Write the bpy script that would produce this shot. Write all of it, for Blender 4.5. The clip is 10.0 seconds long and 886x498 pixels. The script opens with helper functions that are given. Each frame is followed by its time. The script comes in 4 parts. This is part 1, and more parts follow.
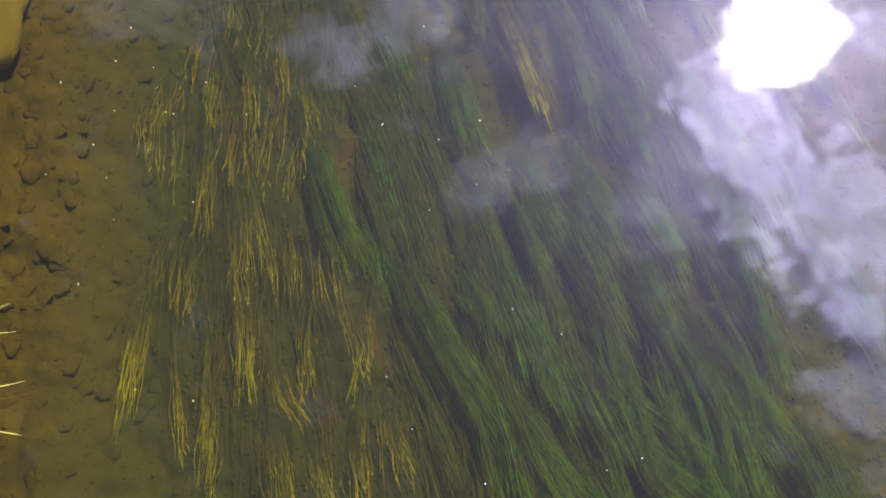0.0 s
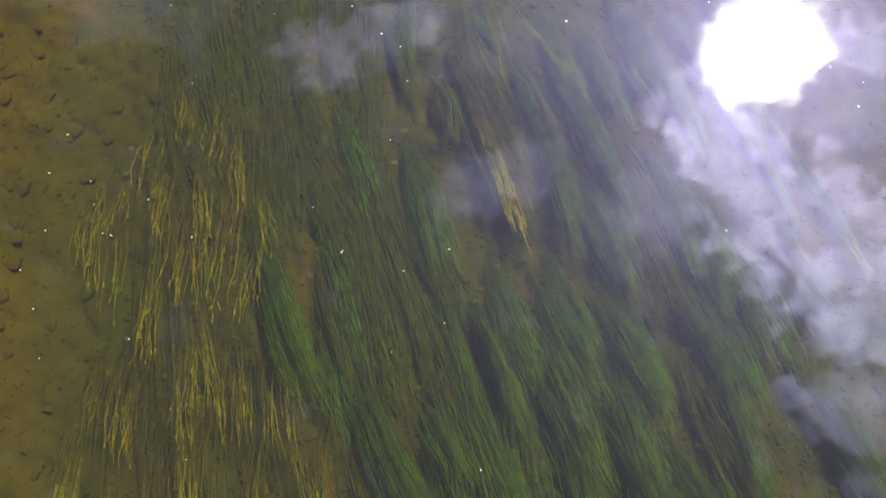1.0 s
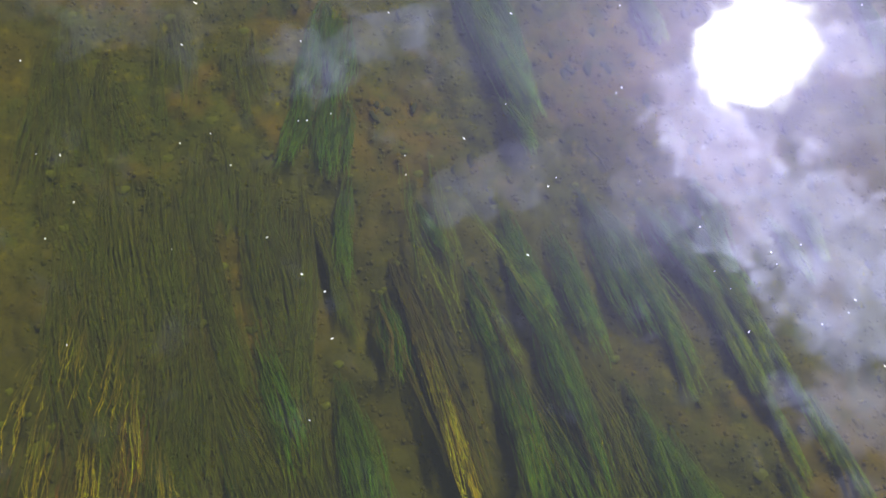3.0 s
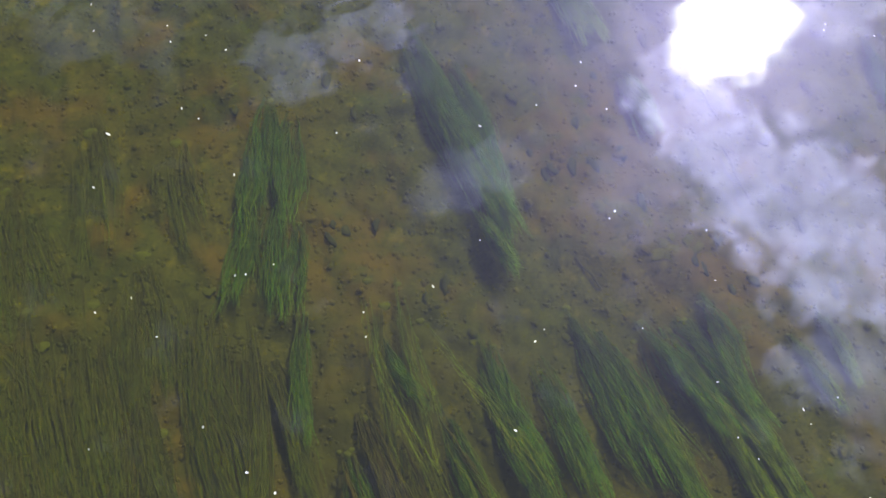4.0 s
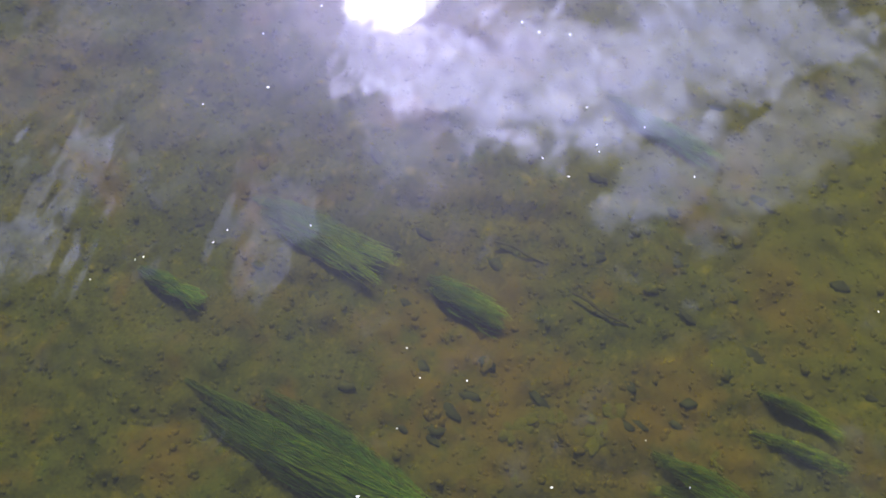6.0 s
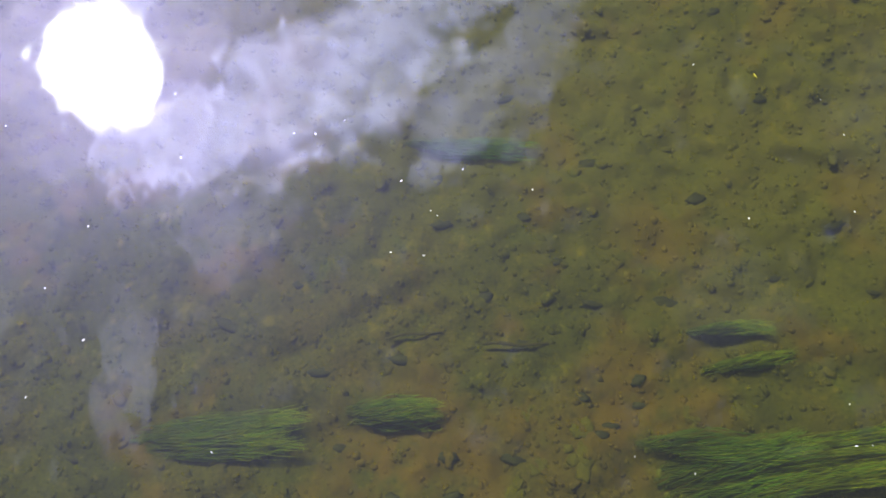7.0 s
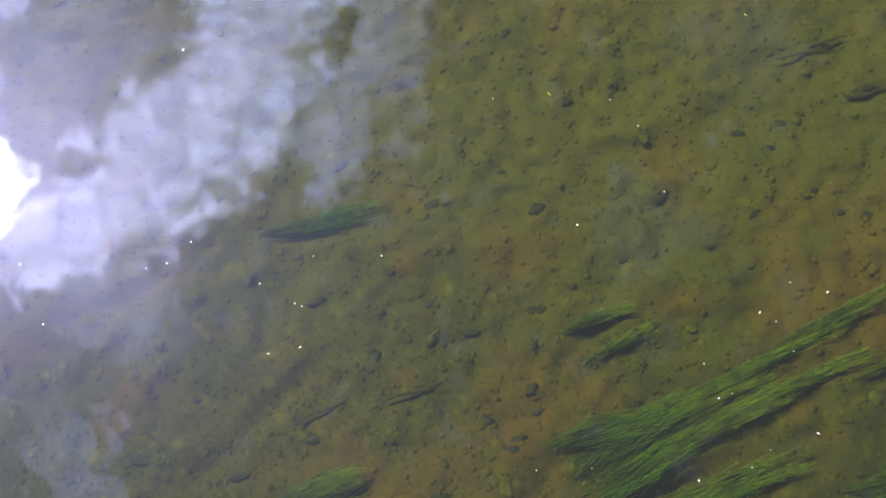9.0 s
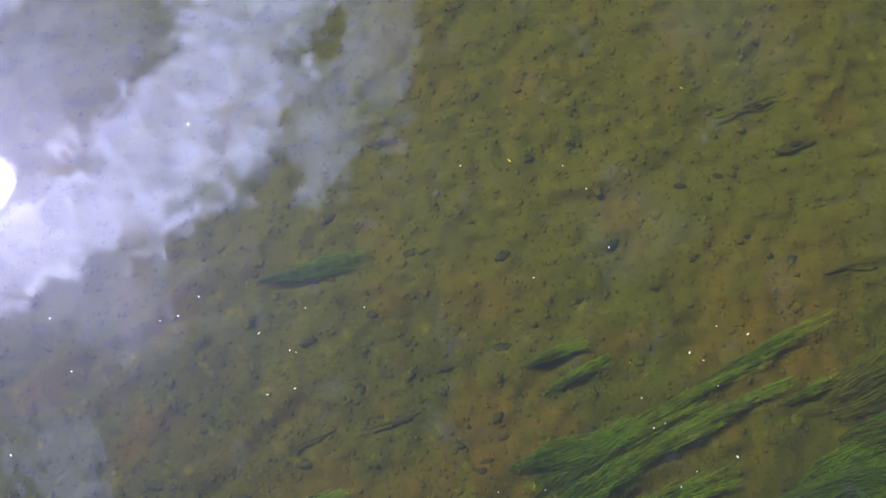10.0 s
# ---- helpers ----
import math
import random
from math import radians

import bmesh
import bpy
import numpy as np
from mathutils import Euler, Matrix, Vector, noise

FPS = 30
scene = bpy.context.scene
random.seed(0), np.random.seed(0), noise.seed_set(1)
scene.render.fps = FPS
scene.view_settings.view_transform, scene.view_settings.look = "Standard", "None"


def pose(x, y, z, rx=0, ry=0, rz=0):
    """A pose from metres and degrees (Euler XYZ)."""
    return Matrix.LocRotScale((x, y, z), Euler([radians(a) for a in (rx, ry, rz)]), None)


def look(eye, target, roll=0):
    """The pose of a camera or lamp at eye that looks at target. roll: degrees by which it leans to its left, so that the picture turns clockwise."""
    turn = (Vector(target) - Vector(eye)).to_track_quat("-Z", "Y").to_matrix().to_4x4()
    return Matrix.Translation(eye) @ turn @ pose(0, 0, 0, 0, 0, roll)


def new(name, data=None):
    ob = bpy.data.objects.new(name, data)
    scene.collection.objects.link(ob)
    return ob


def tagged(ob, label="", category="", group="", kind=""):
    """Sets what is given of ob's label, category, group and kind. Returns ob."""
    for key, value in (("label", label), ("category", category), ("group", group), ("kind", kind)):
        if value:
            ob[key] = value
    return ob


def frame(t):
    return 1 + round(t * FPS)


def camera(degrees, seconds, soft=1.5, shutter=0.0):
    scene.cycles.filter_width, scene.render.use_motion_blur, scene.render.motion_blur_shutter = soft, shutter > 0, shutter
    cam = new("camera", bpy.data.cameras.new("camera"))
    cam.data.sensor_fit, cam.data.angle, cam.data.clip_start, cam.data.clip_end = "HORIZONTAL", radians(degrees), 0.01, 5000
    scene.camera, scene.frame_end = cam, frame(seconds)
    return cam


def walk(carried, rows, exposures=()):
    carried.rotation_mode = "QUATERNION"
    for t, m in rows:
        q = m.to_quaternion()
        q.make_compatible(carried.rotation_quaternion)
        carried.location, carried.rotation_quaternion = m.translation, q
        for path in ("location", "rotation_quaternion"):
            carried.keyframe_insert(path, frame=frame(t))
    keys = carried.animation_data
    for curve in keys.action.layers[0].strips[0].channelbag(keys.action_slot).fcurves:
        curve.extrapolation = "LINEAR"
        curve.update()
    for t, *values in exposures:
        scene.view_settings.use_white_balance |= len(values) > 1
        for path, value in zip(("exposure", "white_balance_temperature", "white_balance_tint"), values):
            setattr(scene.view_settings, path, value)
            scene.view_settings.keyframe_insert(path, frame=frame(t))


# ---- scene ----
cam = camera(58.9, 10.0, soft=1.5)
PATH = [
    (0, look((0.000, 0.000, 3.100), (0.0000, 0.9429, 0.2520), -3.59)),
    (0.5, look((0.046, 0.259, 3.041), (0.0744, 1.2104, 0.1962), -1.29)),
    (1, look((0.098, 0.518, 2.990), (0.1544, 1.4844, 0.1506), 0.40)),
    (1.5, look((0.155, 0.767, 2.950), (0.2270, 1.7326, 0.1105), 1.19)),
    (2, look((0.210, 1.010, 2.891), (0.2906, 1.9828, 0.0548), 1.47)),
    (2.5, look((0.270, 1.249, 2.842), (0.3522, 2.2278, 0.0072), 1.29)),
    (2.7, look((0.296, 1.350, 2.821), (0.3771, 2.3317, -0.0131), 1.17)),
    (3.8, look((0.439, 1.991, 2.572), (0.5363, 2.9562, -0.2672), 0.02)),
    (4, look((0.456, 2.108, 2.542), (0.5710, 3.0579, -0.3010), -0.15)),
    (4.5, look((0.507, 2.404, 2.487), (0.6965, 3.3281, -0.3609), -0.45)),
    (5, look((0.583, 2.614, 2.481), (0.9086, 3.4989, -0.3670), 0.12)),
    (5.2, look((0.617, 2.693, 2.478), (1.0085, 3.5542, -0.3686), 0.33)),
    (6.3, look((0.881, 3.093, 2.421), (1.7104, 3.6739, -0.4027), 0.40)),
    (6.5, look((0.938, 3.137, 2.429), (1.8391, 3.6224, -0.3907), 0.15)),
    (7, look((1.051, 3.201, 2.411), (2.0159, 3.4192, -0.4211), -0.58)),
    (7.5, look((1.108, 3.209, 2.401), (2.0731, 3.2402, -0.4398), -1.02)),
    (8, look((1.128, 3.164, 2.445), (2.0908, 3.1202, -0.3962), -1.02)),
    (8.5, look((1.158, 3.105, 2.491), (2.1384, 3.0272, -0.3429), -0.57)),
    (9, look((1.187, 3.043, 2.613), (2.1771, 2.9454, -0.2171), -0.08)),
    (9.5, look((1.216, 3.004, 2.796), (2.2044, 2.8843, -0.0341), 0.58)),
    (10, look((1.227, 2.984, 3.014), (2.2118, 2.8483, 0.1834), 1.35)),
]
walk(cam, PATH, exposures=[(0.0, 1.34, 6850, 8), (2.5, 1.38, 6500, 4), (5.0, 1.31, 6150, 8), (6.5, 1.46, 6250, 9), (8.0, 1.47, 6020, 4), (10.0, 1.47, 5920, 6)])

# ---- sky, clouds and sun ----
SUN = Vector((0.51, 0.63, 1.0)).normalized()
WATER_Z = 0.42

world = bpy.data.worlds.new("sky")
scene.world = world
world.use_nodes = True
wt = world.node_tree
WN, WL = wt.nodes, wt.links


def wnode(kind, **kw):
    n = WN.new(kind)
    for k, v in kw.items():
        if k == "op":
            n.operation = v
        else:
            n.inputs[int(k[1:])].default_value = v
    return n


def wmath(op, a, b=None, c=None, clamp=False):
    n = WN.new("ShaderNodeMath")
    n.operation, n.use_clamp = op, clamp
    for i, v in enumerate((a, b, c)):
        if v is None:
            continue
        if isinstance(v, (int, float)):
            n.inputs[i].default_value = v
        else:
            WL.new(v, n.inputs[i])
    return n.outputs[0]


def wstep(value, lo, hi, to_lo=0.0, to_hi=1.0):
    n = WN.new("ShaderNodeMapRange")
    n.interpolation_type = "SMOOTHSTEP"
    WL.new(value, n.inputs[0])
    for i, v in enumerate((lo, hi, to_lo, to_hi)):
        n.inputs[i + 1].default_value = v
    return n.outputs[0]


sky = WN.new("ShaderNodeTexSky")
sky.sky_type = "NISHITA"
sky.sun_disc = False
sky.sun_elevation = math.asin(SUN.z)
sky.sun_rotation = math.atan2(SUN.x, SUN.y)
sky.dust_density = 2.0

coord = WN.new("ShaderNodeTexCoord")
split = WN.new("ShaderNodeSeparateXYZ")
WL.new(coord.outputs["Generated"], split.inputs[0])
up = wmath("MAXIMUM", split.outputs[2], 0.06)
plane = WN.new("ShaderNodeCombineXYZ")          # the cloud deck, one unit overhead
WL.new(wmath("DIVIDE", split.outputs[0], up), plane.inputs[0])
WL.new(wmath("DIVIDE", split.outputs[1], up), plane.inputs[1])


def wnoise(scale, detail, rough, vec=None, color=False):
    n = WN.new("ShaderNodeTexNoise")
    n.inputs["Scale"].default_value, n.inputs["Detail"].default_value = scale, detail
    n.inputs["Roughness"].default_value = rough
    WL.new(vec or plane.outputs[0], n.inputs["Vector"])
    return n.outputs["Color" if color else "Fac"]


def warped(vec, scale, amount):
    """The deck's coordinates pushed about by billows."""
    sub = wnode("ShaderNodeVectorMath", op="SUBTRACT", i1=(0.5, 0.5, 0.5))
    WL.new(wnoise(scale, 4, 0.6, color=True), sub.inputs[0])
    mul = WN.new("ShaderNodeVectorMath")
    mul.operation = "MULTIPLY"
    mul.inputs[1].default_value = (amount, amount, 0)
    WL.new(sub.outputs[0], mul.inputs[0])
    add = WN.new("ShaderNodeVectorMath")
    WL.new(vec, add.inputs[0])
    WL.new(mul.outputs[0], add.inputs[1])
    return add.outputs[0]


billow = warped(plane.outputs[0], 9.0, 0.045)
crisp = warped(billow, 30.0, 0.016)


def puffs(scale, vec):
    """Rounded heaps, 1 at their crowns and 0 in the creases between them."""
    n = WN.new("ShaderNodeTexVoronoi")
    n.feature, n.inputs["Scale"].default_value = "F1", scale
    WL.new(vec, n.inputs["Vector"])
    return wstep(n.outputs["Distance"], 0.75, 0.1)


fluff = wnoise(8.0, 8, 0.62)
wisps = wmath("MULTIPLY", wmath("SUBTRACT", wnoise(13.0, 9, 0.62, billow), 0.5), 2.4)
heaps = wmath("ADD", wmath("MULTIPLY", puffs(15.0, crisp), 0.55), wmath("MULTIPLY", puffs(38.0, crisp), 0.45))
rough_edge = wmath("ADD", wmath("MULTIPLY", wmath("SUBTRACT", heaps, 0.5), 0.55), wmath("MULTIPLY", wmath("SUBTRACT", fluff, 0.5), 1.7))


def lobe(x, y, rx, ry, turn):
    """One heap of cloud on the deck: 1 within, 0 well outside."""
    m = WN.new("ShaderNodeMapping")
    m.vector_type = "TEXTURE"
    m.inputs["Location"].default_value = (x, y, 0)
    m.inputs["Rotation"].default_value = (0, 0, radians(turn))
    m.inputs["Scale"].default_value = (rx, ry, 1)
    WL.new(billow, m.inputs["Vector"])
    ln = WN.new("ShaderNodeVectorMath")
    ln.operation = "LENGTH"
    WL.new(m.outputs[0], ln.inputs[0])
    return wstep(ln.outputs["Value"], 1.9, 0.1)


def bank(level, soft, rag, edge, *lobes):
    """Several heaps that merge into one cloud of that brightness."""
    d = None
    for spec in lobes:
        d = lobe(*spec) if d is None else wmath("MAXIMUM", d, lobe(*spec))
    return wstep(wmath("ADD", d, wmath("MULTIPLY", edge, rag)), 0.5 - soft, 0.5 + soft, 0.0, level)


cloud = bank(0.94, 0.2, 0.7, rough_edge, (0.445, 0.45, 0.125, 0.085, -50), (0.57, 0.30, 0.22, 0.125, -43), (0.80, 0.17, 0.22, 0.11, -35))
cloud = wmath("MAXIMUM", cloud, bank(0.50, 0.2, 0.7, rough_edge, (0.74, 0.0, 0.24, 0.06, -5), (0.55, 0.10, 0.10, 0.08, -20), (0.41, 0.57, 0.06, 0.05, 0), (0.66, 0.62, 0.07, 0.05, 0)))
cloud = wmath("MAXIMUM", cloud, bank(0.48, 0.4, 1.0, wisps, (-0.15, 0.65, 0.065, 0.055, 0), (-0.03, 0.69, 0.08, 0.05, 10)))
cloud = wmath("MAXIMUM", cloud, bank(0.24, 0.3, 1.2, wisps, (-0.42, 0.75, 0.13, 0.07, -10), (0.12, 0.455, 0.055, 0.045, 0), (0.05, 0.41, 0.05, 0.035, 0), (0.29, 0.40, 0.06, 0.04, 0)))
cloud = wmath("MAXIMUM", cloud, bank(0.10, 0.35, 0.6, wisps, (0.35, -0.31, 0.06, 0.09, 0), (0.66, -0.50, 0.12, 0.10, 0)))
cloud = wmath("MAXIMUM", cloud, bank(0.72, 0.28, 0.9, rough_edge, (0.56, 0.22, 0.12, 0.09, -40), (0.62, 0.17, 0.08, 0.07, 0)))
cloud = wmath("MAXIMUM", cloud, bank(0.25, 0.42, 1.1, wisps, (0.35, 0.42, 0.07, 0.10, -20)))
cloud = wmath("MAXIMUM", cloud, bank(0.20, 0.45, 0.5, wisps, (0.70, 0.47, 0.14, 0.12, -45)))
cloud = wmath("MAXIMUM", cloud, bank(0.6, 0.35, 0.8, rough_edge, (0.84, 0.62, 0.12, 0.08, 0)))
cloud = wmath("MAXIMUM", cloud, bank(0.12, 0.45, 0.4, wisps, (0.18, 0.68, 0.22, 0.10, 0)))
cloud = wmath("MAXIMUM", cloud, bank(0.17, 0.5, 0.6, wisps, (-0.42, 0.82, 0.20, 0.10, -10), (-0.05, 0.86, 0.26, 0.10, 0)))
# loose cumulus over the rest of the sky, low towards the horizon
ln = WN.new("ShaderNodeVectorMath")
ln.operation = "LENGTH"
WL.new(plane.outputs[0], ln.inputs[0])
afar = wstep(ln.outputs["Value"], 1.05, 1.7)
loose = wmath("MULTIPLY", wstep(wnoise(1.3, 5, 0.6), 0.5, 0.68), afar)
cloud = wmath("MAXIMUM", cloud, wmath("MULTIPLY", loose, 0.6))
texture = wmath("MULTIPLY", wstep(heaps, 0.1, 0.8, 0.72, 1.12), wstep(wnoise(26.0, 7, 0.66, billow), 0.37, 0.55, 0.62, 1.10))
cloud = wmath("MULTIPLY", cloud, texture)

# glare of the thin haze round the sun
toward = wnode("ShaderNodeVectorMath", op="DOT_PRODUCT", i1=tuple(SUN))
WL.new(coord.outputs["Generated"], toward.inputs[0])
angle = wmath("MULTIPLY", wmath("ARCCOSINE", wmath("MINIMUM", toward.outputs["Value"], 1.0)), 57.2958)
angle = wmath("ADD", angle, wmath("MULTIPLY", wmath("SUBTRACT", wnoise(20.0, 4, 0.6), 0.5), 3.0))
core = wstep(angle, 4.3, 2.0, 0.0, 30.0)
ring = wmath("MULTIPLY", wstep(angle, 11.0, 2.5), wstep(heaps, 0.15, 0.75, 1.1, 2.3))
halo = wmath("MULTIPLY", wmath("POWER", 2.718, wmath("MULTIPLY", wmath("MAXIMUM", angle, 0.0), -0.118)), 4.6)


def tinted(value, rgb):
    n = wnode("ShaderNodeVectorMath", op="SCALE", i0=rgb)
    WL.new(value, n.inputs["Scale"])
    return n.outputs[0]


def wadd(a, b):
    n = WN.new("ShaderNodeVectorMath")
    WL.new(a, n.inputs[0])
    WL.new(b, n.inputs[1])
    return n.outputs[0]


near = wmath("ADD", wmath("MULTIPLY", wstep(angle, 40.0, 4.0), 1.25), 0.48)
base = WN.new("ShaderNodeVectorMath")
base.operation = "MULTIPLY"
base.inputs[1].default_value = (0.030, 0.032, 0.040)
WL.new(sky.outputs[0], base.inputs[0])
total = wadd(base.outputs[0], tinted(wmath("MULTIPLY", cloud, near), (1.95, 2.0, 3.35)))
total = wadd(total, tinted(wmath("MULTIPLY", cloud, wstep(angle, 24.0, 7.0)), (0.5, 0.25, 0.15)))      # warm edge of the cloud by the sun
total = wadd(total, tinted(core, (1.0, 0.98, 1.0)))
total = wadd(total, tinted(ring, (1.0, 0.80, 1.06)))
total = wadd(total, tinted(halo, (0.42, 0.40, 1.15)))
WL.new(total, WN["Background"].inputs[0])
WN["Background"].inputs[1].default_value = 1.0

sun = bpy.data.lights.new("sun", "SUN")
sun.energy, sun.angle, sun.color = 4.0, radians(3.0), (1.0, 0.95, 0.86)
lamp = new("sun", sun)
lamp.matrix_world = look(SUN * 60, (0, 0, 0))


# ---- materials ----
class Mat:
    """A node material, built line by line."""

    def __init__(self, name):
        self.m = bpy.data.materials.new(name)
        self.m.use_nodes = True
        self.n, self.l = self.m.node_tree.nodes, self.m.node_tree.links
        self.bsdf = self.n["Principled BSDF"]
        self.out = self.n["Material Output"]
        self.pos = self.n.new("ShaderNodeNewGeometry")

    def noise(self, scale, detail=4, rough=0.55, stretch=None, turn=0, color=False):
        t = self.n.new("ShaderNodeTexNoise")
        t.inputs["Scale"].default_value, t.inputs["Detail"].default_value = scale, detail
        t.inputs["Roughness"].default_value = rough
        src = self.pos.outputs["Position"]
        if stretch:
            mp = self.n.new("ShaderNodeMapping")
            mp.inputs["Scale"].default_value = stretch
            mp.inputs["Rotation"].default_value = (0, 0, radians(turn))
            self.l.new(src, mp.inputs["Vector"])
            src = mp.outputs[0]
        self.l.new(src, t.inputs["Vector"])
        return t.outputs["Color" if color else "Fac"]

    def ramp(self, fac, *stops):
        r = self.n.new("ShaderNodeValToRGB")
        e = r.color_ramp.elements
        while len(e) < len(stops):
            e.new(0.5)
        for el, (p, c) in zip(e, stops):
            el.position, el.color = p, (*c, 1)
        self.l.new(fac, r.inputs[0])
        return r.outputs[0]

    def mix(self, fac, a, b, mode="MIX"):
        x = self.n.new("ShaderNodeMix")
        x.data_type, x.blend_type = "RGBA", mode
        for sock, v in ((x.inputs[0], fac), (x.inputs[6], a), (x.inputs[7], b)):
            if isinstance(v, (int, float)):
                sock.default_value = v
            elif isinstance(v, tuple):
                sock.default_value = (*v, 1)
            else:
                self.l.new(v, sock)
        return x.outputs[2]

    def range(self, value, lo, hi, a=0.0, b=1.0):
        r = self.n.new("ShaderNodeMapRange")
        r.interpolation_type = "SMOOTHSTEP"
        self.l.new(value, r.inputs[0])
        for i, v in enumerate((lo, hi, a, b)):
            r.inputs[i + 1].default_value = v
        return r.outputs[0]

    def bump(self, height, strength, distance):
        b = self.n.new("ShaderNodeBump")
        b.inputs["Strength"].default_value, b.inputs["Distance"].default_value = strength, distance
        self.l.new(height, b.inputs["Height"])
        return b.outputs[0]

    def finish(self, color, rough=0.8, normal=None, spec=0.3):
        self.l.new(color, self.bsdf.inputs["Base Color"])
        self.bsdf.inputs["Roughness"].default_value = rough
        self.bsdf.inputs["Specular IOR Level"].default_value = spec
        if normal:
            self.l.new(normal, self.bsdf.inputs["Normal"])
        return self.m


def bed_material():
    m = Mat("silted_gravel_bed")
    c = m.ramp(m.noise(2.2, 5, 0.6), (0.32, (0.068, 0.067, 0.011)), (0.48, (0.088, 0.088, 0.012)), (0.66, (0.112, 0.096, 0.012)))
    c = m.mix(m.range(m.noise(1.1, 3, 0.5), 0.5, 0.68), c, (0.117, 0.085, 0.021))
    c = m.mix(m.range(m.noise(5.5, 5, 0.65), 0.55, 0.72, 0, 0.8), c, (0.071, 0.093, 0.017))
    c = m.mix(m.range(m.noise(17, 5, 0.7), 0.60, 0.75, 0, 0.75), c, (0.134, 0.134, 0.021))
    c = m.mix(m.range(m.noise(9, 6, 0.7, (1, 0.4, 1), -22), 0.58, 0.74, 0, 0.8), c, (0.027, 0.031, 0.016))
    c = m.mix(m.range(m.noise(34, 5, 0.65), 0.56, 0.68, 0, 0.85), c, (0.026, 0.028, 0.014))
    c = m.mix(m.range(m.noise(55, 4, 0.6), 0.58, 0.72, 0, 0.8), c, (0.189, 0.17, 0.034))
    c = m.mix(m.range(m.noise(95, 3, 0.6), 0.45, 0.68, 0, 0.55), c, (0.034, 0.034, 0.012))
    c = m.mix(m.range(m.noise(13, 4, 0.6), 0.56, 0.74, 0, 0.75), c, (0.21, 0.17, 0.016))
    c = m.mix(m.range(m.noise(3.1, 4, 0.6), 0.52, 0.7, 0, 0.6), c, (0.185, 0.098, 0.022))
    # bed darkened round the weed beds: shade between the weed put into the colour
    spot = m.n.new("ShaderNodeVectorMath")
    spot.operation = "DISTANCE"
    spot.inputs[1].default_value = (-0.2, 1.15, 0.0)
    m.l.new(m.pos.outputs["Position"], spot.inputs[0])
    weed_shade = m.n.new("ShaderNodeMath")
    weed_shade.operation = "MULTIPLY"
    m.l.new(m.range(spot.outputs["Value"], 2.0, 1.1), weed_shade.inputs[0])
    m.l.new(m.range(m.noise(2.6, 4, 0.6), 0.3, 0.6, 0.45, 0.92), weed_shade.inputs[1])
    c = m.mix(weed_shade.outputs[0], c, (0.074, 0.065, 0.015))
    sep = m.n.new("ShaderNodeSeparateXYZ")
    m.l.new(m.pos.outputs["Position"], sep.inputs[0])
    # rusty silt in patches
    for x, y, size in ((1.50, 2.66, 0.28), (1.15, 3.30, 0.38), (0.25, 2.98, 0.26), (-0.25, 2.32, 0.30), (1.85, 1.60, 0.40), (2.05, 2.68, 0.22), (-0.27, 1.45, 0.22), (0.58, 1.25, 0.16), (-0.19, 3.57, 0.2)):
        away = m.n.new("ShaderNodeVectorMath")
        away.operation = "DISTANCE"
        away.inputs[1].default_value = (x, y, 0.0)
        m.l.new(m.pos.outputs["Position"], away.inputs[0])
        blur = m.n.new("ShaderNodeMath")
        blur.operation = "MULTIPLY"
        m.l.new(m.range(away.outputs["Value"], size * 1.3, size * 0.3, 0, 0.8), blur.inputs[0])
        m.l.new(m.range(m.noise(7, 5, 0.65), 0.36, 0.58), blur.inputs[1])
        c = m.mix(blur.outputs[0], c, (0.165, 0.098, 0.018))
    # paler towards the far side, from x 1.5 to 2.5
    c = m.mix(m.range(sep.outputs[0], 1.5, 2.5, 0, 0.42), c, (0.175, 0.155, 0.03))
    # sand and warm silt by the near bank
    warm = m.ramp(m.noise(6, 5, 0.6), (0.35, (0.102, 0.062, 0.005)), (0.65, (0.178, 0.110, 0.007)))
    c = m.mix(m.range(sep.outputs[0], -1.1, -1.75, 0, 0.95), c, warm)
    # soil and turf above the water
    soil = m.ramp(m.noise(9, 5, 0.6), (0.3, (0.045, 0.037, 0.021)), (0.7, (0.077, 0.111, 0.028)))
    c = m.mix(m.range(sep.outputs[2], WATER_Z - 0.02, WATER_Z + 0.12), c, soil)
    h = m.noise(60, 5, 0.65)
    return m.finish(c, 0.85, m.bump(h, 0.5, 0.012))


def dark_stone_material():
    m = Mat("dark_flint")
    c = m.ramp(m.noise(30, 5, 0.6), (0.35, (0.022, 0.023, 0.029)), (0.55, (0.038, 0.038, 0.033)), (0.75, (0.070, 0.066, 0.030)))
    return m.finish(c, 0.6, m.bump(m.noise(90, 4), 0.3, 0.005))


def slab_material():
    m = Mat("ochre_stone")
    c = m.ramp(m.noise(7, 6, 0.6), (0.3, (0.22, 0.145, 0.032)), (0.55, (0.28, 0.185, 0.04)), (0.75, (0.20, 0.14, 0.035)))
    c = m.mix(m.range(m.noise(40, 4), 0.55, 0.75, 0, 0.5), c, (0.18, 0.13, 0.05))
    return m.finish(c, 0.8, m.bump(m.noise(50, 5), 0.4, 0.01))


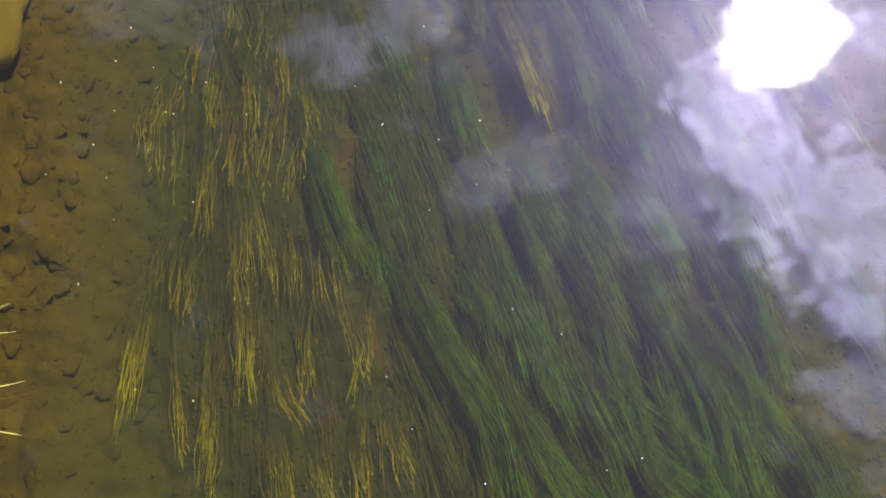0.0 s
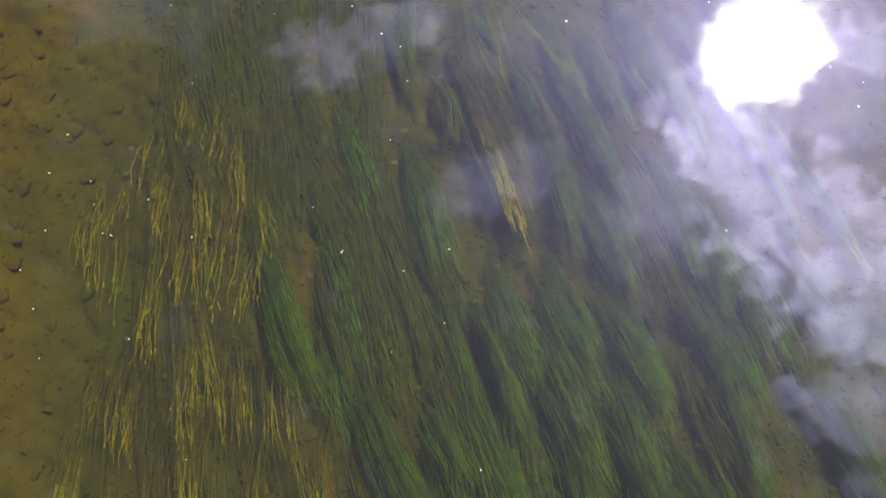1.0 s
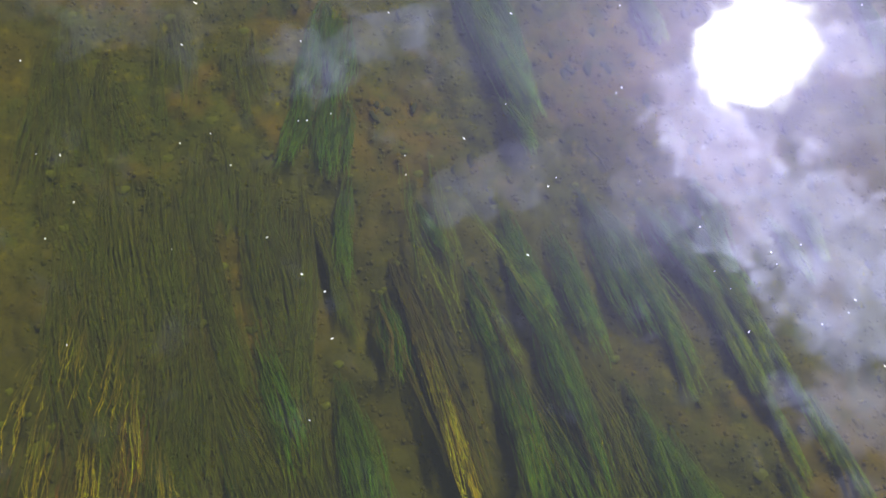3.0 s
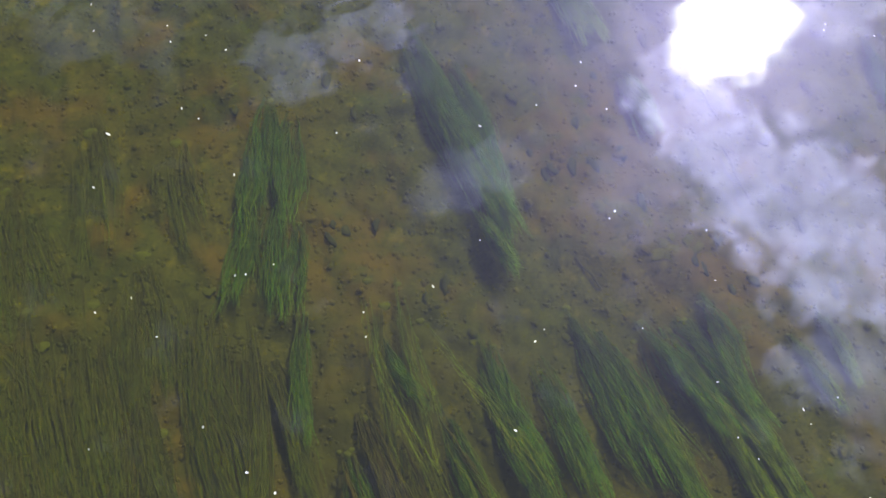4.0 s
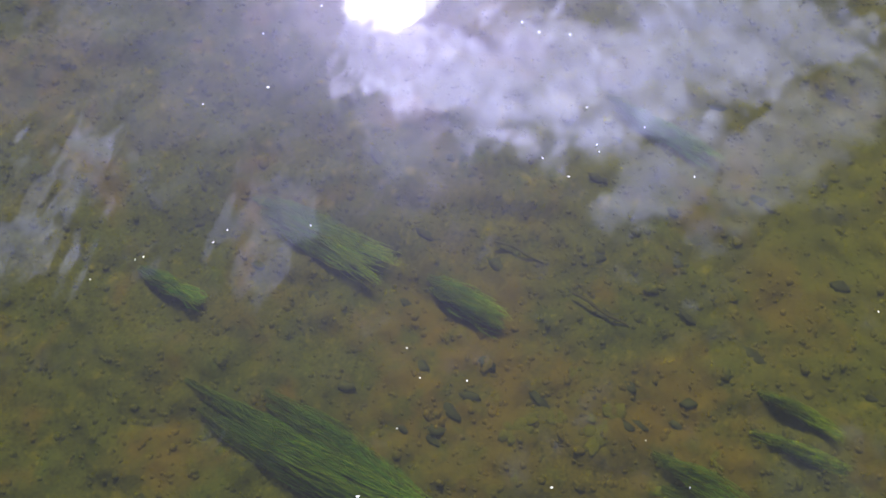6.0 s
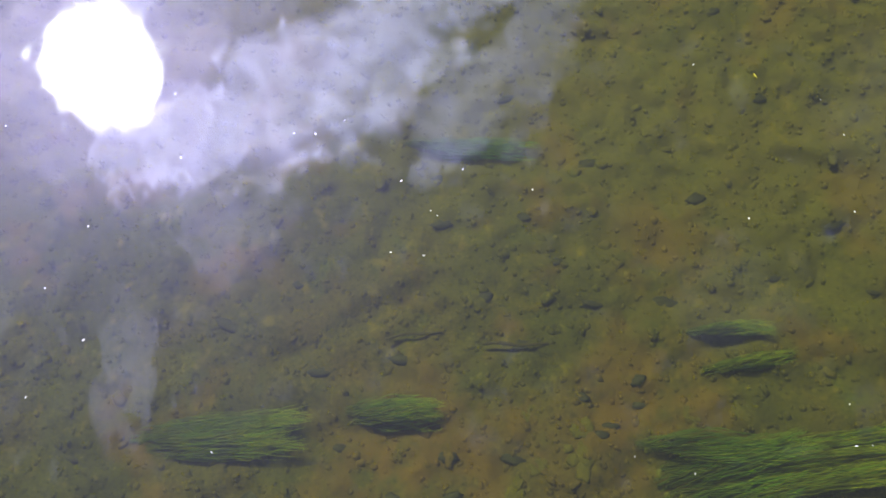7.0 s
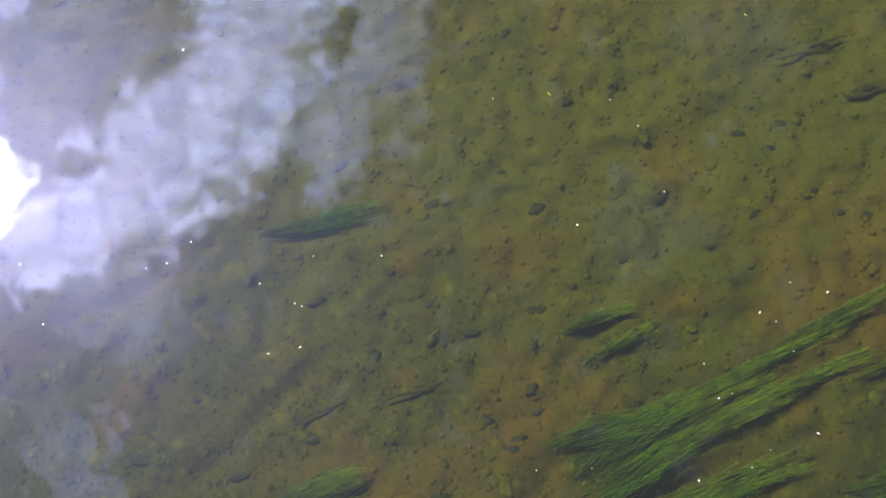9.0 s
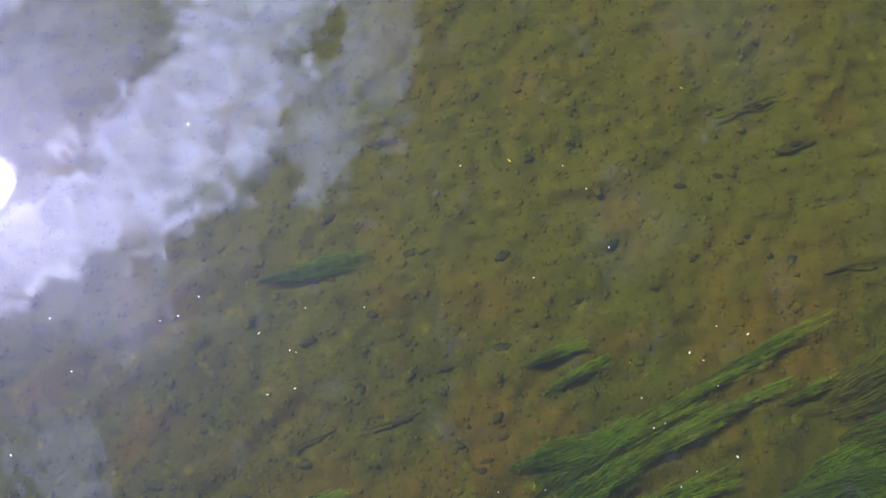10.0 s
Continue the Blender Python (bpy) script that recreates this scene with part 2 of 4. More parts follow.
def weed_material(name, root, mid, tip, shine=0.45, turn=0.45):
    """Strands: dull at the root, brighter at the tip, each a little different."""
    m = Mat(name)
    at = m.n.new("ShaderNodeAttribute")
    at.attribute_name = "along"
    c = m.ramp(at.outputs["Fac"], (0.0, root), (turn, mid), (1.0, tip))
    rnd = m.pos.outputs["Random Per Island"]
    v = m.n.new("ShaderNodeHueSaturation")
    m.l.new(c, v.inputs["Color"])
    m.l.new(m.range(rnd, 0.0, 1.0, 1.0, 1.4), v.inputs["Value"])
    hue = m.n.new("ShaderNodeMath")
    hue.operation = "MULTIPLY_ADD"
    hue.inputs[1].default_value, hue.inputs[2].default_value = 7.31, 0.0
    m.l.new(rnd, hue.inputs[0])
    frac = m.n.new("ShaderNodeMath")
    frac.operation = "FRACT"
    m.l.new(hue.outputs[0], frac.inputs[0])
    m.l.new(m.range(frac.outputs[0], 0, 1, 0.465, 0.525), v.inputs["Hue"])
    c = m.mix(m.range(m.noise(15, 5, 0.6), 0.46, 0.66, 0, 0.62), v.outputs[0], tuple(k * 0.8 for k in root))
    leaf = m.n.new("ShaderNodeBsdfTranslucent")      # thin wet leaves let the sun through
    m.l.new(c, leaf.inputs["Color"])
    both = m.n.new("ShaderNodeMixShader")
    both.inputs[0].default_value = 0.25
    m.l.new(m.bsdf.outputs[0], both.inputs[1])
    m.l.new(leaf.outputs[0], both.inputs[2])
    m.l.new(both.outputs[0], m.out.inputs["Surface"])
    return m.finish(c, shine, None, 0.5)


def water_material():
    m = Mat("clear_river_water")
    m.n.remove(m.bsdf)
    lens = m.n.new("ShaderNodeBsdfRefraction")      # a faintly turbid sheet: what lies deep is softened
    lens.inputs["Color"].default_value = (0.234, 0.247, 0.062, 1)
    lens.inputs["IOR"].default_value = 1.05
    lens.inputs["Roughness"].default_value = 0.25
    # diffuse veil on the surface: the turbid water's haze put in as colour
    silt = m.n.new("ShaderNodeBsdfDiffuse")
    silt.inputs[0].default_value = (0.104, 0.108, 0.070, 1)
    body = m.n.new("ShaderNodeMixShader")
    sep = m.n.new("ShaderNodeSeparateXYZ")          # clearer in the shallows by the bank
    m.l.new(m.pos.outputs["Position"], sep.inputs[0])
    m.l.new(m.range(sep.outputs[0], -1.9, -1.0, 0.025, 0.068), body.inputs[0])
    m.l.new(lens.outputs[0], body.inputs[1])
    m.l.new(silt.outputs[0], body.inputs[2])
    gloss = m.n.new("ShaderNodeBsdfGlossy")
    gloss.inputs["Color"].default_value = (1, 1, 1, 1)
    gloss.inputs["Roughness"].default_value = 0.028
    fres = m.n.new("ShaderNodeFresnel")
    fres.inputs["IOR"].default_value = 1.5
    top = m.n.new("ShaderNodeMixShader")
    m.l.new(fres.outputs[0], top.inputs[0])
    m.l.new(body.outputs[0], top.inputs[1])
    m.l.new(gloss.outputs[0], top.inputs[2])
    m.l.new(top.outputs[0], m.out.inputs["Surface"])
    return m.m


def algae_material():
    m = Mat("yellow_green_algae")
    c = m.ramp(m.noise(26, 5, 0.65), (0.3, (0.10, 0.092, 0.013)), (0.55, (0.135, 0.120, 0.014)), (0.75, (0.175, 0.15, 0.016)))
    return m.finish(c, 0.9, m.bump(m.noise(70, 5, 0.7), 0.6, 0.01))


def twig_material():
    m = Mat("waterlogged_twig")
    c = m.ramp(m.noise(60, 4, 0.6, (1, 1, 1)), (0.3, (0.042, 0.036, 0.024)), (0.7, (0.075, 0.062, 0.03)))
    return m.finish(c, 0.7, m.bump(m.noise(120, 4), 0.4, 0.003))


def petal_material():
    m = Mat("pale_petal")
    c = m.ramp(m.noise(160, 3), (0.3, (0.78, 0.76, 0.68)), (0.7, (0.88, 0.87, 0.82)))
    return m.finish(c, 0.5)


def leaf_material():
    m = Mat("yellow_leaf")
    c = m.ramp(m.noise(120, 4), (0.3, (0.62, 0.55, 0.05)), (0.7, (0.75, 0.70, 0.12)))
    return m.finish(c, 0.45)


def grass_material():
    m = Mat("sunlit_grass")
    at = m.n.new("ShaderNodeAttribute")
    at.attribute_name = "along"
    c = m.ramp(at.outputs["Fac"], (0.0, (0.14, 0.20, 0.03)), (0.5, (0.32, 0.38, 0.05)), (1.0, (0.66, 0.64, 0.20)))
    return m.finish(c, 0.5)


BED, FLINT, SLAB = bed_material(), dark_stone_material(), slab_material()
GREEN = weed_material("green_weed", (0.072, 0.102, 0.013), (0.094, 0.180, 0.016), (0.165, 0.31, 0.020), 0.75)
LIME = weed_material("lime_weed", (0.09, 0.13, 0.012), (0.16, 0.22, 0.015), (0.27, 0.35, 0.03), 0.3)
MOSS = weed_material("yellow_green_weed", (0.10, 0.13, 0.012), (0.135, 0.205, 0.012), (0.25, 0.35, 0.014), 0.75)
DEEP = weed_material("dull_deep_weed", (0.122, 0.112, 0.014), (0.138, 0.146, 0.014), (0.150, 0.182, 0.014), 0.8)
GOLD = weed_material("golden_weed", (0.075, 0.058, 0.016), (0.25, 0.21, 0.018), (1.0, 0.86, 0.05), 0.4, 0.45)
RUST = weed_material("rusty_weed", (0.09, 0.05, 0.018), (0.17, 0.085, 0.022), (0.42, 0.20, 0.03), 0.5)
OLIVE = weed_material("olive_weed", (0.085, 0.070, 0.015), (0.115, 0.095, 0.016), (0.16, 0.13, 0.02), 0.5)
ALGAE, TWIG = algae_material(), twig_material()
WATER, PETAL, LEAF, GRASS = water_material(), petal_material(), leaf_material(), grass_material()


# ---- mesh helpers ----
def lattice(x, y, seed):
    """Smooth random heights, about -1 to 1, for arrays of places."""
    x0, y0 = np.floor(x), np.floor(y)
    fx, fy = x - x0, y - y0
    fx, fy = fx * fx * (3 - 2 * fx), fy * fy * (3 - 2 * fy)

    def corner(i, j):
        s = np.sin((x0 + i) * 127.1 + (y0 + j) * 311.7 + seed * 74.7) * 43758.5453
        return 2 * (s - np.floor(s)) - 1
    a = corner(0, 0) * (1 - fx) + corner(1, 0) * fx
    b = corner(0, 1) * (1 - fx) + corner(1, 1) * fx
    return a * (1 - fy) + b * fy


def step(v, lo, hi):
    s = np.clip((v - lo) / (hi - lo), 0, 1)
    return s * s * (3 - 2 * s)


def bed_height(x, y):
    """The river's bed, its slope to the near bank, and the land beyond both banks."""
    x, y = np.asarray(x, float), np.asarray(y, float)
    bank = -1.80 - 0.24 * step(y, 1.45, 1.85) + 0.07 * lattice(y * 1.7, y * 0, 3) + 0.03 * lattice(y * 6, y * 0, 4)
    far = 9.0 + 0.3 * lattice(y * 0.8, y * 0, 5)
    calm = np.exp(-np.maximum(np.hypot(x - 1, y - 2.5) - 6, 0))
    h = 0.020 * lattice(x * 2.3, y * 1.7, 1) + calm * (0.020 * lattice(x * 8 + 3, y * 6, 2) + 0.015 * lattice(x * 21, y * 17, 6) + 0.003 * lattice(x * 47, y * 43, 7))
    h = h - 0.02 + 0.17 * step(-x, 1.15, 1.7)
    h = h + 0.62 * step(bank - x, -0.06, 0.16) + 0.75 * step(x - far, -0.3, 0.6)
    return h + 0.05 * lattice(x * 0.5, y * 0.5, 8) * np.maximum(step(bank - x, 0, 1), step(x - far, 0, 1))


def mesh_from(name, verts, faces, material, smooth=True, along=None):
    me = bpy.data.meshes.new(name)
    me.from_pydata([tuple(v) for v in verts], [], faces)
    if smooth:
        me.shade_smooth()
    if along is not None:
        me.attributes.new("along", "FLOAT", "POINT").data.foreach_set("value", np.asarray(along, np.float32))
    me.materials.append(material)
    return me


def part(name, me, parent, label="", m=None):
    """Links a mesh as one object under a thing or a part."""
    ob = new(name, me)
    ob.parent = parent
    if m is not None:
        ob.matrix_local = m
    return tagged(ob, label=label)


# ---- ground and water ----
def axis(lo, hi, fine):
    mid = np.arange(lo, hi + fine / 2, fine)
    grow = np.array([0.05, 0.15, 0.4, 0.9, 1.8, 3.5, 7, 15, 40, 120, 400, 1200])
    return np.concatenate([lo - grow[::-1], mid, hi + grow])


def quads_mesh(name, verts, quads, material, along=None):
    """A smooth mesh of quads from arrays."""
    me = bpy.data.meshes.new(name)
    me.vertices.add(len(verts))
    me.vertices.foreach_set("co", np.asarray(verts, np.float32).ravel())
    me.loops.add(quads.size)
    me.loops.foreach_set("vertex_index", quads.astype(np.int32).ravel())
    me.polygons.add(len(quads))
    me.polygons.foreach_set("loop_start", np.arange(0, quads.size, 4, dtype=np.int32))
    me.update(calc_edges=True)
    me.shade_smooth()
    if along is not None:
        me.attributes.new("along", "FLOAT", "POINT").data.foreach_set("value", np.asarray(along, np.float32))
    me.materials.append(material)
    return me


def sheet(name, xs, ys, height, material):
    """A grid of heights as one mesh."""
    gx, gy = np.meshgrid(xs, ys)
    nx, ny = len(xs), len(ys)
    idx = np.arange(nx * ny).reshape(ny, nx)
    quads = np.stack([idx[:-1, :-1], idx[:-1, 1:], idx[1:, 1:], idx[1:, :-1]], -1).reshape(-1, 4)
    return quads_mesh(name, np.stack([gx, gy, height(gx, gy)], -1).reshape(-1, 3), quads, material)


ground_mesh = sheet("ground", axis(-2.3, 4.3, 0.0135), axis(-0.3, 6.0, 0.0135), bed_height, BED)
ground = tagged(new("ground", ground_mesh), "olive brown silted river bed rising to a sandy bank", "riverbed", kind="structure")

RIPPLES = []
rw = random.Random(77)
for _ in range(64):
    length = 0.045 * 10.0 ** rw.random()
    way = radians(105) + rw.gauss(0, 0.5 if length < 0.2 else 0.9)
    RIPPLES.append((length, 6.2832 / length * math.cos(way), 6.2832 / length * math.sin(way), rw.uniform(0, 6.2832)))


def water_height(x, y):
    """Faint smooth ripples that run with the current, livelier upstream."""
    calm = np.exp(-np.maximum(np.hypot(x - 1, y - 2.5) - 5, 0))
    live = step(y + 0.25 * np.sin(x * 2.3) - 0.12 * x, 3.25, 4.0) * (1 - 0.8 * step(x, 1.5, 2.2))
    h = np.zeros_like(x)
    for length, kx, ky, ph in RIPPLES:
        steep = 0.0005 + live * (0.0021 if length < 0.16 else 0.0007)
        h = h + steep * length / 6.2832 * np.sin(kx * x + ky * y + ph)
    return WATER_Z + calm * h


wm = sheet("water", np.concatenate([[-2.05], np.arange(-1.98, 4.6, 0.012), [5, 6, 9.6]]), np.concatenate([[-1500, -300, -60, -12, -3], np.arange(-0.6, 6.2, 0.012), [7, 12, 60, 300, 1500]]), water_height, WATER)
water = tagged(new("water", wm), "clear shallow river water mirroring clouds and sun", "water", kind="structure")
water.visible_shadow = False


# ---- stones ----
def pebble_mesh(name, seed, material, flat=0.5, bumps=0.22, detail=2):
    r = random.Random(seed)
    bm = bmesh.new()
    bmesh.ops.create_icosphere(bm, subdivisions=detail, radius=1)
    ph = Vector((r.uniform(0, 50), r.uniform(0, 50), r.uniform(0, 50)))
    sx, sy = r.uniform(0.8, 1.15), r.uniform(0.65, 0.95)
    for v in bm.verts:
        k = 1 + bumps * noise.noise(v.co * 1.3 + ph) + bumps * 0.5 * noise.noise(v.co * 3 + ph)
        v.co = Vector((v.co.x * sx, v.co.y * sy, v.co.z * flat)) * k
    me = bpy.data.meshes.new(name)
    bm.to_mesh(me)
    bm.free()
    me.shade_smooth()
    me.materials.append(material)
    return me


def ground_at(x, y):
    return float(bed_height(np.array([x]), np.array([y]))[0])


def settle(x, y, size, turn, tall=1.0, sink=0.35):
    return pose(x, y, ground_at(x, y) + size * 0.5 * tall * (1 - 2 * sink), 0, 0, turn) @ Matrix.Diagonal((size, size, size * tall, 1))


FLINTS = [pebble_mesh("flint", 40 + i, FLINT, 0.32, 0.75) for i in range(4)]
rs = random.Random(11)


def flints(places, size, label):
    for x, y in places:
        s = size * rs.uniform(0.6, 1.0)
        m = settle(x, y, s, rs.uniform(-95, -50), 0.6, 0.5) @ Matrix.Diagonal((1.45, 0.8, 1, 1))
        tagged(new("dark_stone", rs.choice(FLINTS)), label, "stone", "dark stones on the bed").matrix_world = m


flints([(1.95, 3.41), (2.03, 3.15), (2.12, 3.45), (1.66, 3.81), (1.74, 3.22), (1.49, 3.44), (1.40, 3.67), (1.61, 3.08), (1.79, 2.89), (2.27, 2.97), (2.46, 3.30),
        (2.22, 2.60), (2.01, 2.32), (1.85, 2.66), (2.63, 2.44), (2.22, 2.15), (1.49, 2.87), (1.58, 2.71)], 0.030, "dark algae-stained flint half sunk in silt")
flints([(2.12, 1.83), (2.10, 1.51), (2.07, 1.44), (2.37, 1.72), (2.47, 1.65), (2.77, 1.41), (2.58, 1.30), (2.44, 1.83), (2.19, 1.60), (2.02, 2.01), (2.96, 2.62)],
       0.023, "dark flint lying on the olive bed")
flints([(1.48, 3.99), (0.90, 4.24), (0.99, 4.33), (0.94, 3.97), (1.00, 3.77), (1.16, 4.60), (1.19, 3.56), (1.42, 2.78), (1.05, 3.22), (0.95, 3.20), (1.27, 3.05), (1.23, 3.24),
        (1.08, 3.37), (1.39, 2.80), (1.51, 2.69), (1.12, 3.20)], 0.028, "small dark flint on the brown bed")
flints([(-0.13, 3.58), (0.19, 3.09), (0.18, 3.04), (0.55, 2.83), (0.34, 3.09), (0.46, 3.04), (0.48, 2.79), (0.01, 3.16), (0.87, 3.49), (0.98, 3.20), (0.91, 3.27), (0.30, 3.52),
        (0.21, 3.66), (-0.03, 3.73), (0.23, 3.07), (1.90, 3.02)], 0.026, "small dark stone on brown silt")

# the ochre slab by the near bank
def slab():
    me = pebble_mesh("stone_slab", 505, SLAB, 0.22, 0.42, 4)
    ob = tagged(new("stone_slab", me), "smooth ochre stone slab in the shallows by the bank", "stone")
    ob.matrix_world = pose(-1.98, 2.14, ground_at(-1.85, 2.1) + 0.06, 0, 0, 84) @ Matrix.Diagonal((0.46, 0.29, 0.46, 1))


slab()


# ---- water weed ----
wr = np.random.default_rng(5)


def course(points, n=40):
    """A smooth line through the given places, evenly divided."""
    p = np.array(points, float)
    if len(p) == 2:
        d = p[1] - p[0]
        side = np.array([-d[1], d[0]]) * wr.uniform(-0.05, 0.05)
        p = np.array([p[0], p[0] + d * 0.5 + side, p[1]])
    ext = np.vstack([2 * p[0] - p[1], p, 2 * p[-1] - p[-2]])
    out = []
    per = max(4, n // (len(p) - 1))
    for i in range(1, len(ext) - 2):
        a, b, c, d = ext[i - 1], ext[i], ext[i + 1], ext[i + 2]
        for t in np.linspace(0, 1, per, endpoint=False):
            out.append(0.5 * (2 * b + (c - a) * t + (2 * a - 5 * b + 4 * c - d) * t * t + (3 * b - a - 3 * c + d) * t ** 3))
    out.append(p[-1])
    return np.array(out)


class Strands:
    """Collects thin tapering strands into one mesh."""

    def __init__(self):
        self.v, self.f, self.a, self.n = [], [], [], 0

    def add(self, line, radius, along, sides=3):
        line = np.asarray(line, float)
        k = len(line)
        tan = np.gradient(line, axis=0)
        tan /= np.linalg.norm(tan, axis=1, keepdims=True) + 1e-9
        u = np.stack([tan[:, 1], -tan[:, 0], np.zeros(k)], 1)
        u /= np.linalg.norm(u, axis=1, keepdims=True) + 1e-9
        w = np.cross(u, tan)
        rad = (np.asarray(radius) * np.ones(k))[:, None, None]
        an = 2 * math.pi * np.arange(sides) / sides + 0.5
        ring = line[:, None] + rad * (u[:, None] * np.cos(an)[None, :, None] + w[:, None] * 0.6 * np.sin(an)[None, :, None])
        self.v.append(ring.reshape(-1, 3))
        self.a.append(np.repeat(along, sides))
        i, q = np.meshgrid(np.arange(k - 1) * sides, np.arange(sides), indexing="ij")
        q2 = (q + 1) % sides
        self.f.append((self.n + np.stack([i + q, i + q2, i + sides + q2, i + sides + q], -1)).reshape(-1, 4))
        self.n += k * sides

    def mesh(self, name, material):
        return quads_mesh(name, np.concatenate(self.v), np.concatenate(self.f), material, np.concatenate(self.a))


def tress(points, width, height, count, radius, material, segs=11, wave=0.006, ragged=0.35, sprigs=0, low=0.25, dome=0.35, loose=0.28, per=11, span=(0.4, 0.85)):
    """One tress: wisps of strands that stream along a line from a root, domed across, ragged at the end."""
    st = Strands()
    c = course(points)
    d = np.gradient(c, axis=0)
    d /= np.linalg.norm(d, axis=1, keepdims=True)
    nrm = np.stack([-d[:, 1], d[:, 0]], 1)
    total = np.linalg.norm(np.diff(c, axis=0), axis=1).sum()
    g0 = ground_at(*c[0])
    top = min(height, WATER_Z - 0.008)
    base = np.linspace(0, 1, len(c))
    wisp = None
    for k in range(count):
        if k % per == 0:
            wisp = (float(np.clip(wr.normal(0, 0.5), -1.1, 1.1)), wr.uniform(0, 1) ** 0.7 * (0.95 - span[0]), wr.uniform(*span), wr.uniform(low, 1.0), wr.uniform(0, 6.28), wr.uniform(7, 15), wr.normal(0, 0.35))
        lat = float(np.clip(wisp[0] + wr.normal(0, loose), -1.25, 1.25))
        s0 = max(0.0, wisp[1] + wr.normal(0, 0.12))
        s1 = min(1.12, s0 + wisp[2] + wr.normal(0, 0.1)) * (1 - ragged * wr.uniform(0, 1) * abs(lat))
        s = np.linspace(s0, max(s1, s0 + 0.15), segs)
        q = np.minimum(s, 1)
        cx, cy = np.interp(q, base, c[:, 0]), np.interp(q, base, c[:, 1])
        over = np.maximum(s - 1, 0)[:, None] * total * d[-1]
        nx_, ny_ = np.interp(q, base, nrm[:, 0]), np.interp(q, base, nrm[:, 1])
        spread = width * (0.42 + 0.58 * np.sin(np.clip(s, 0, 1) ** 0.8 * 2.2)) * (lat + wisp[6] * (s - 0.5))
        ph, fr = wisp[4] + wr.normal(0, 0.7), wisp[5] * wr.uniform(0.85, 1.15)
        wig = wave * (0.3 + s) * np.sin(fr * s + ph) + wave * 0.4 * np.sin(2.7 * fr * s + 2 * ph) + wave * 0.5 * wr.normal(0, 1)
        off = spread + wig
        lift = (1 - np.exp(-s * 4.5)) * (1 - dome * lat * lat) * np.clip(wisp[3] + wr.normal(0, 0.1), 0.1, 1.05)
        z = np.maximum(g0 + 0.008, g0 + (top - g0) * lift + 0.005 * np.sin(fr * s * 1.3 + ph))
        z = np.minimum(z, WATER_Z - 0.006)
        line = np.stack([cx + over[:, 0] + nx_ * off, cy + over[:, 1] + ny_ * off, z], 1)
        r = radius * wr.uniform(0.6, 1.3)
        taper = r * (0.7 + 0.3 * np.minimum(1, (1 - np.linspace(0, 1, segs)) * 5)) * (1 - 0.6 * np.linspace(0, 1, segs) ** 4)
        st.add(line, taper, np.clip(s, 0, 1))
        for _k in range(sprigs):
            i = int(wr.integers(segs // 3, segs - 1))
            t3 = line[i] - line[i - 1]
            t3 = t3 / (np.linalg.norm(t3) + 1e-9)
            side = np.array([-t3[1], t3[0], 0]) * wr.choice([-1, 1])
            ln_ = wr.uniform(0.012, 0.034)
            e1 = line[i] + (t3 + side * 0.35) * ln_ * 0.5
            e2 = line[i] + (t3 + side * 0.22) * ln_
            st.add([line[i], e1, e2], np.array([0.0013, 0.0013, 0.0005]), np.array([s[i], s[i], 1.0]))
    return st.mesh("tress", material)


CROWN = pebble_mesh("root_crown", 77, DEEP, 0.6, 0.4)


def weed(points, width, height, count, label, material=None, tresses=3, radius=0.0026, group="weed beds", category="water weed", slip=0.16, **kw):
    """A clump of weed: a crown of roots in the bed and several tresses side by side."""
    material = material or GREEN
    if material in (GREEN, DEEP, MOSS):      # soft-leaved kinds: hair-fine strands, and many
        radius, count = radius * 0.75, int(count * 1.4)
        kw.setdefault("segs", 8)
    p = np.array(points, float)
    x, y = p[0]
    root = tagged(new("weed_clump"), label, category, group)
    root.matrix_world = Matrix.Translation((x, y, ground_at(x, y)))
    inv = root.matrix_world.inverted()
    part("root_crown", CROWN, root, "", Matrix.Diagonal((width * 0.16 + 0.006, width * 0.2 + 0.008, 0.010, 1)))
    d = p[-1] - p[0]
    ln_ = np.linalg.norm(d) + 1e-9
    side = np.array([-d[1], d[0]]) / ln_
    for i in range(tresses):
        o = ((i + 0.5) / tresses - 0.5) * 2 * width * 0.7 + wr.uniform(-0.15, 0.15) * width
        q = p.copy() + side * o * np.linspace(0.5, 1.0, len(p))[:, None]
        q = q + d / ln_ * wr.uniform(-slip, slip) * ln_
        me = tress(q, width * 0.62, height * wr.uniform(0.8, 1.0), max(8, count // tresses), radius, material, **kw)
        me.transform(inv)
        part("tress", me, root)
    return root

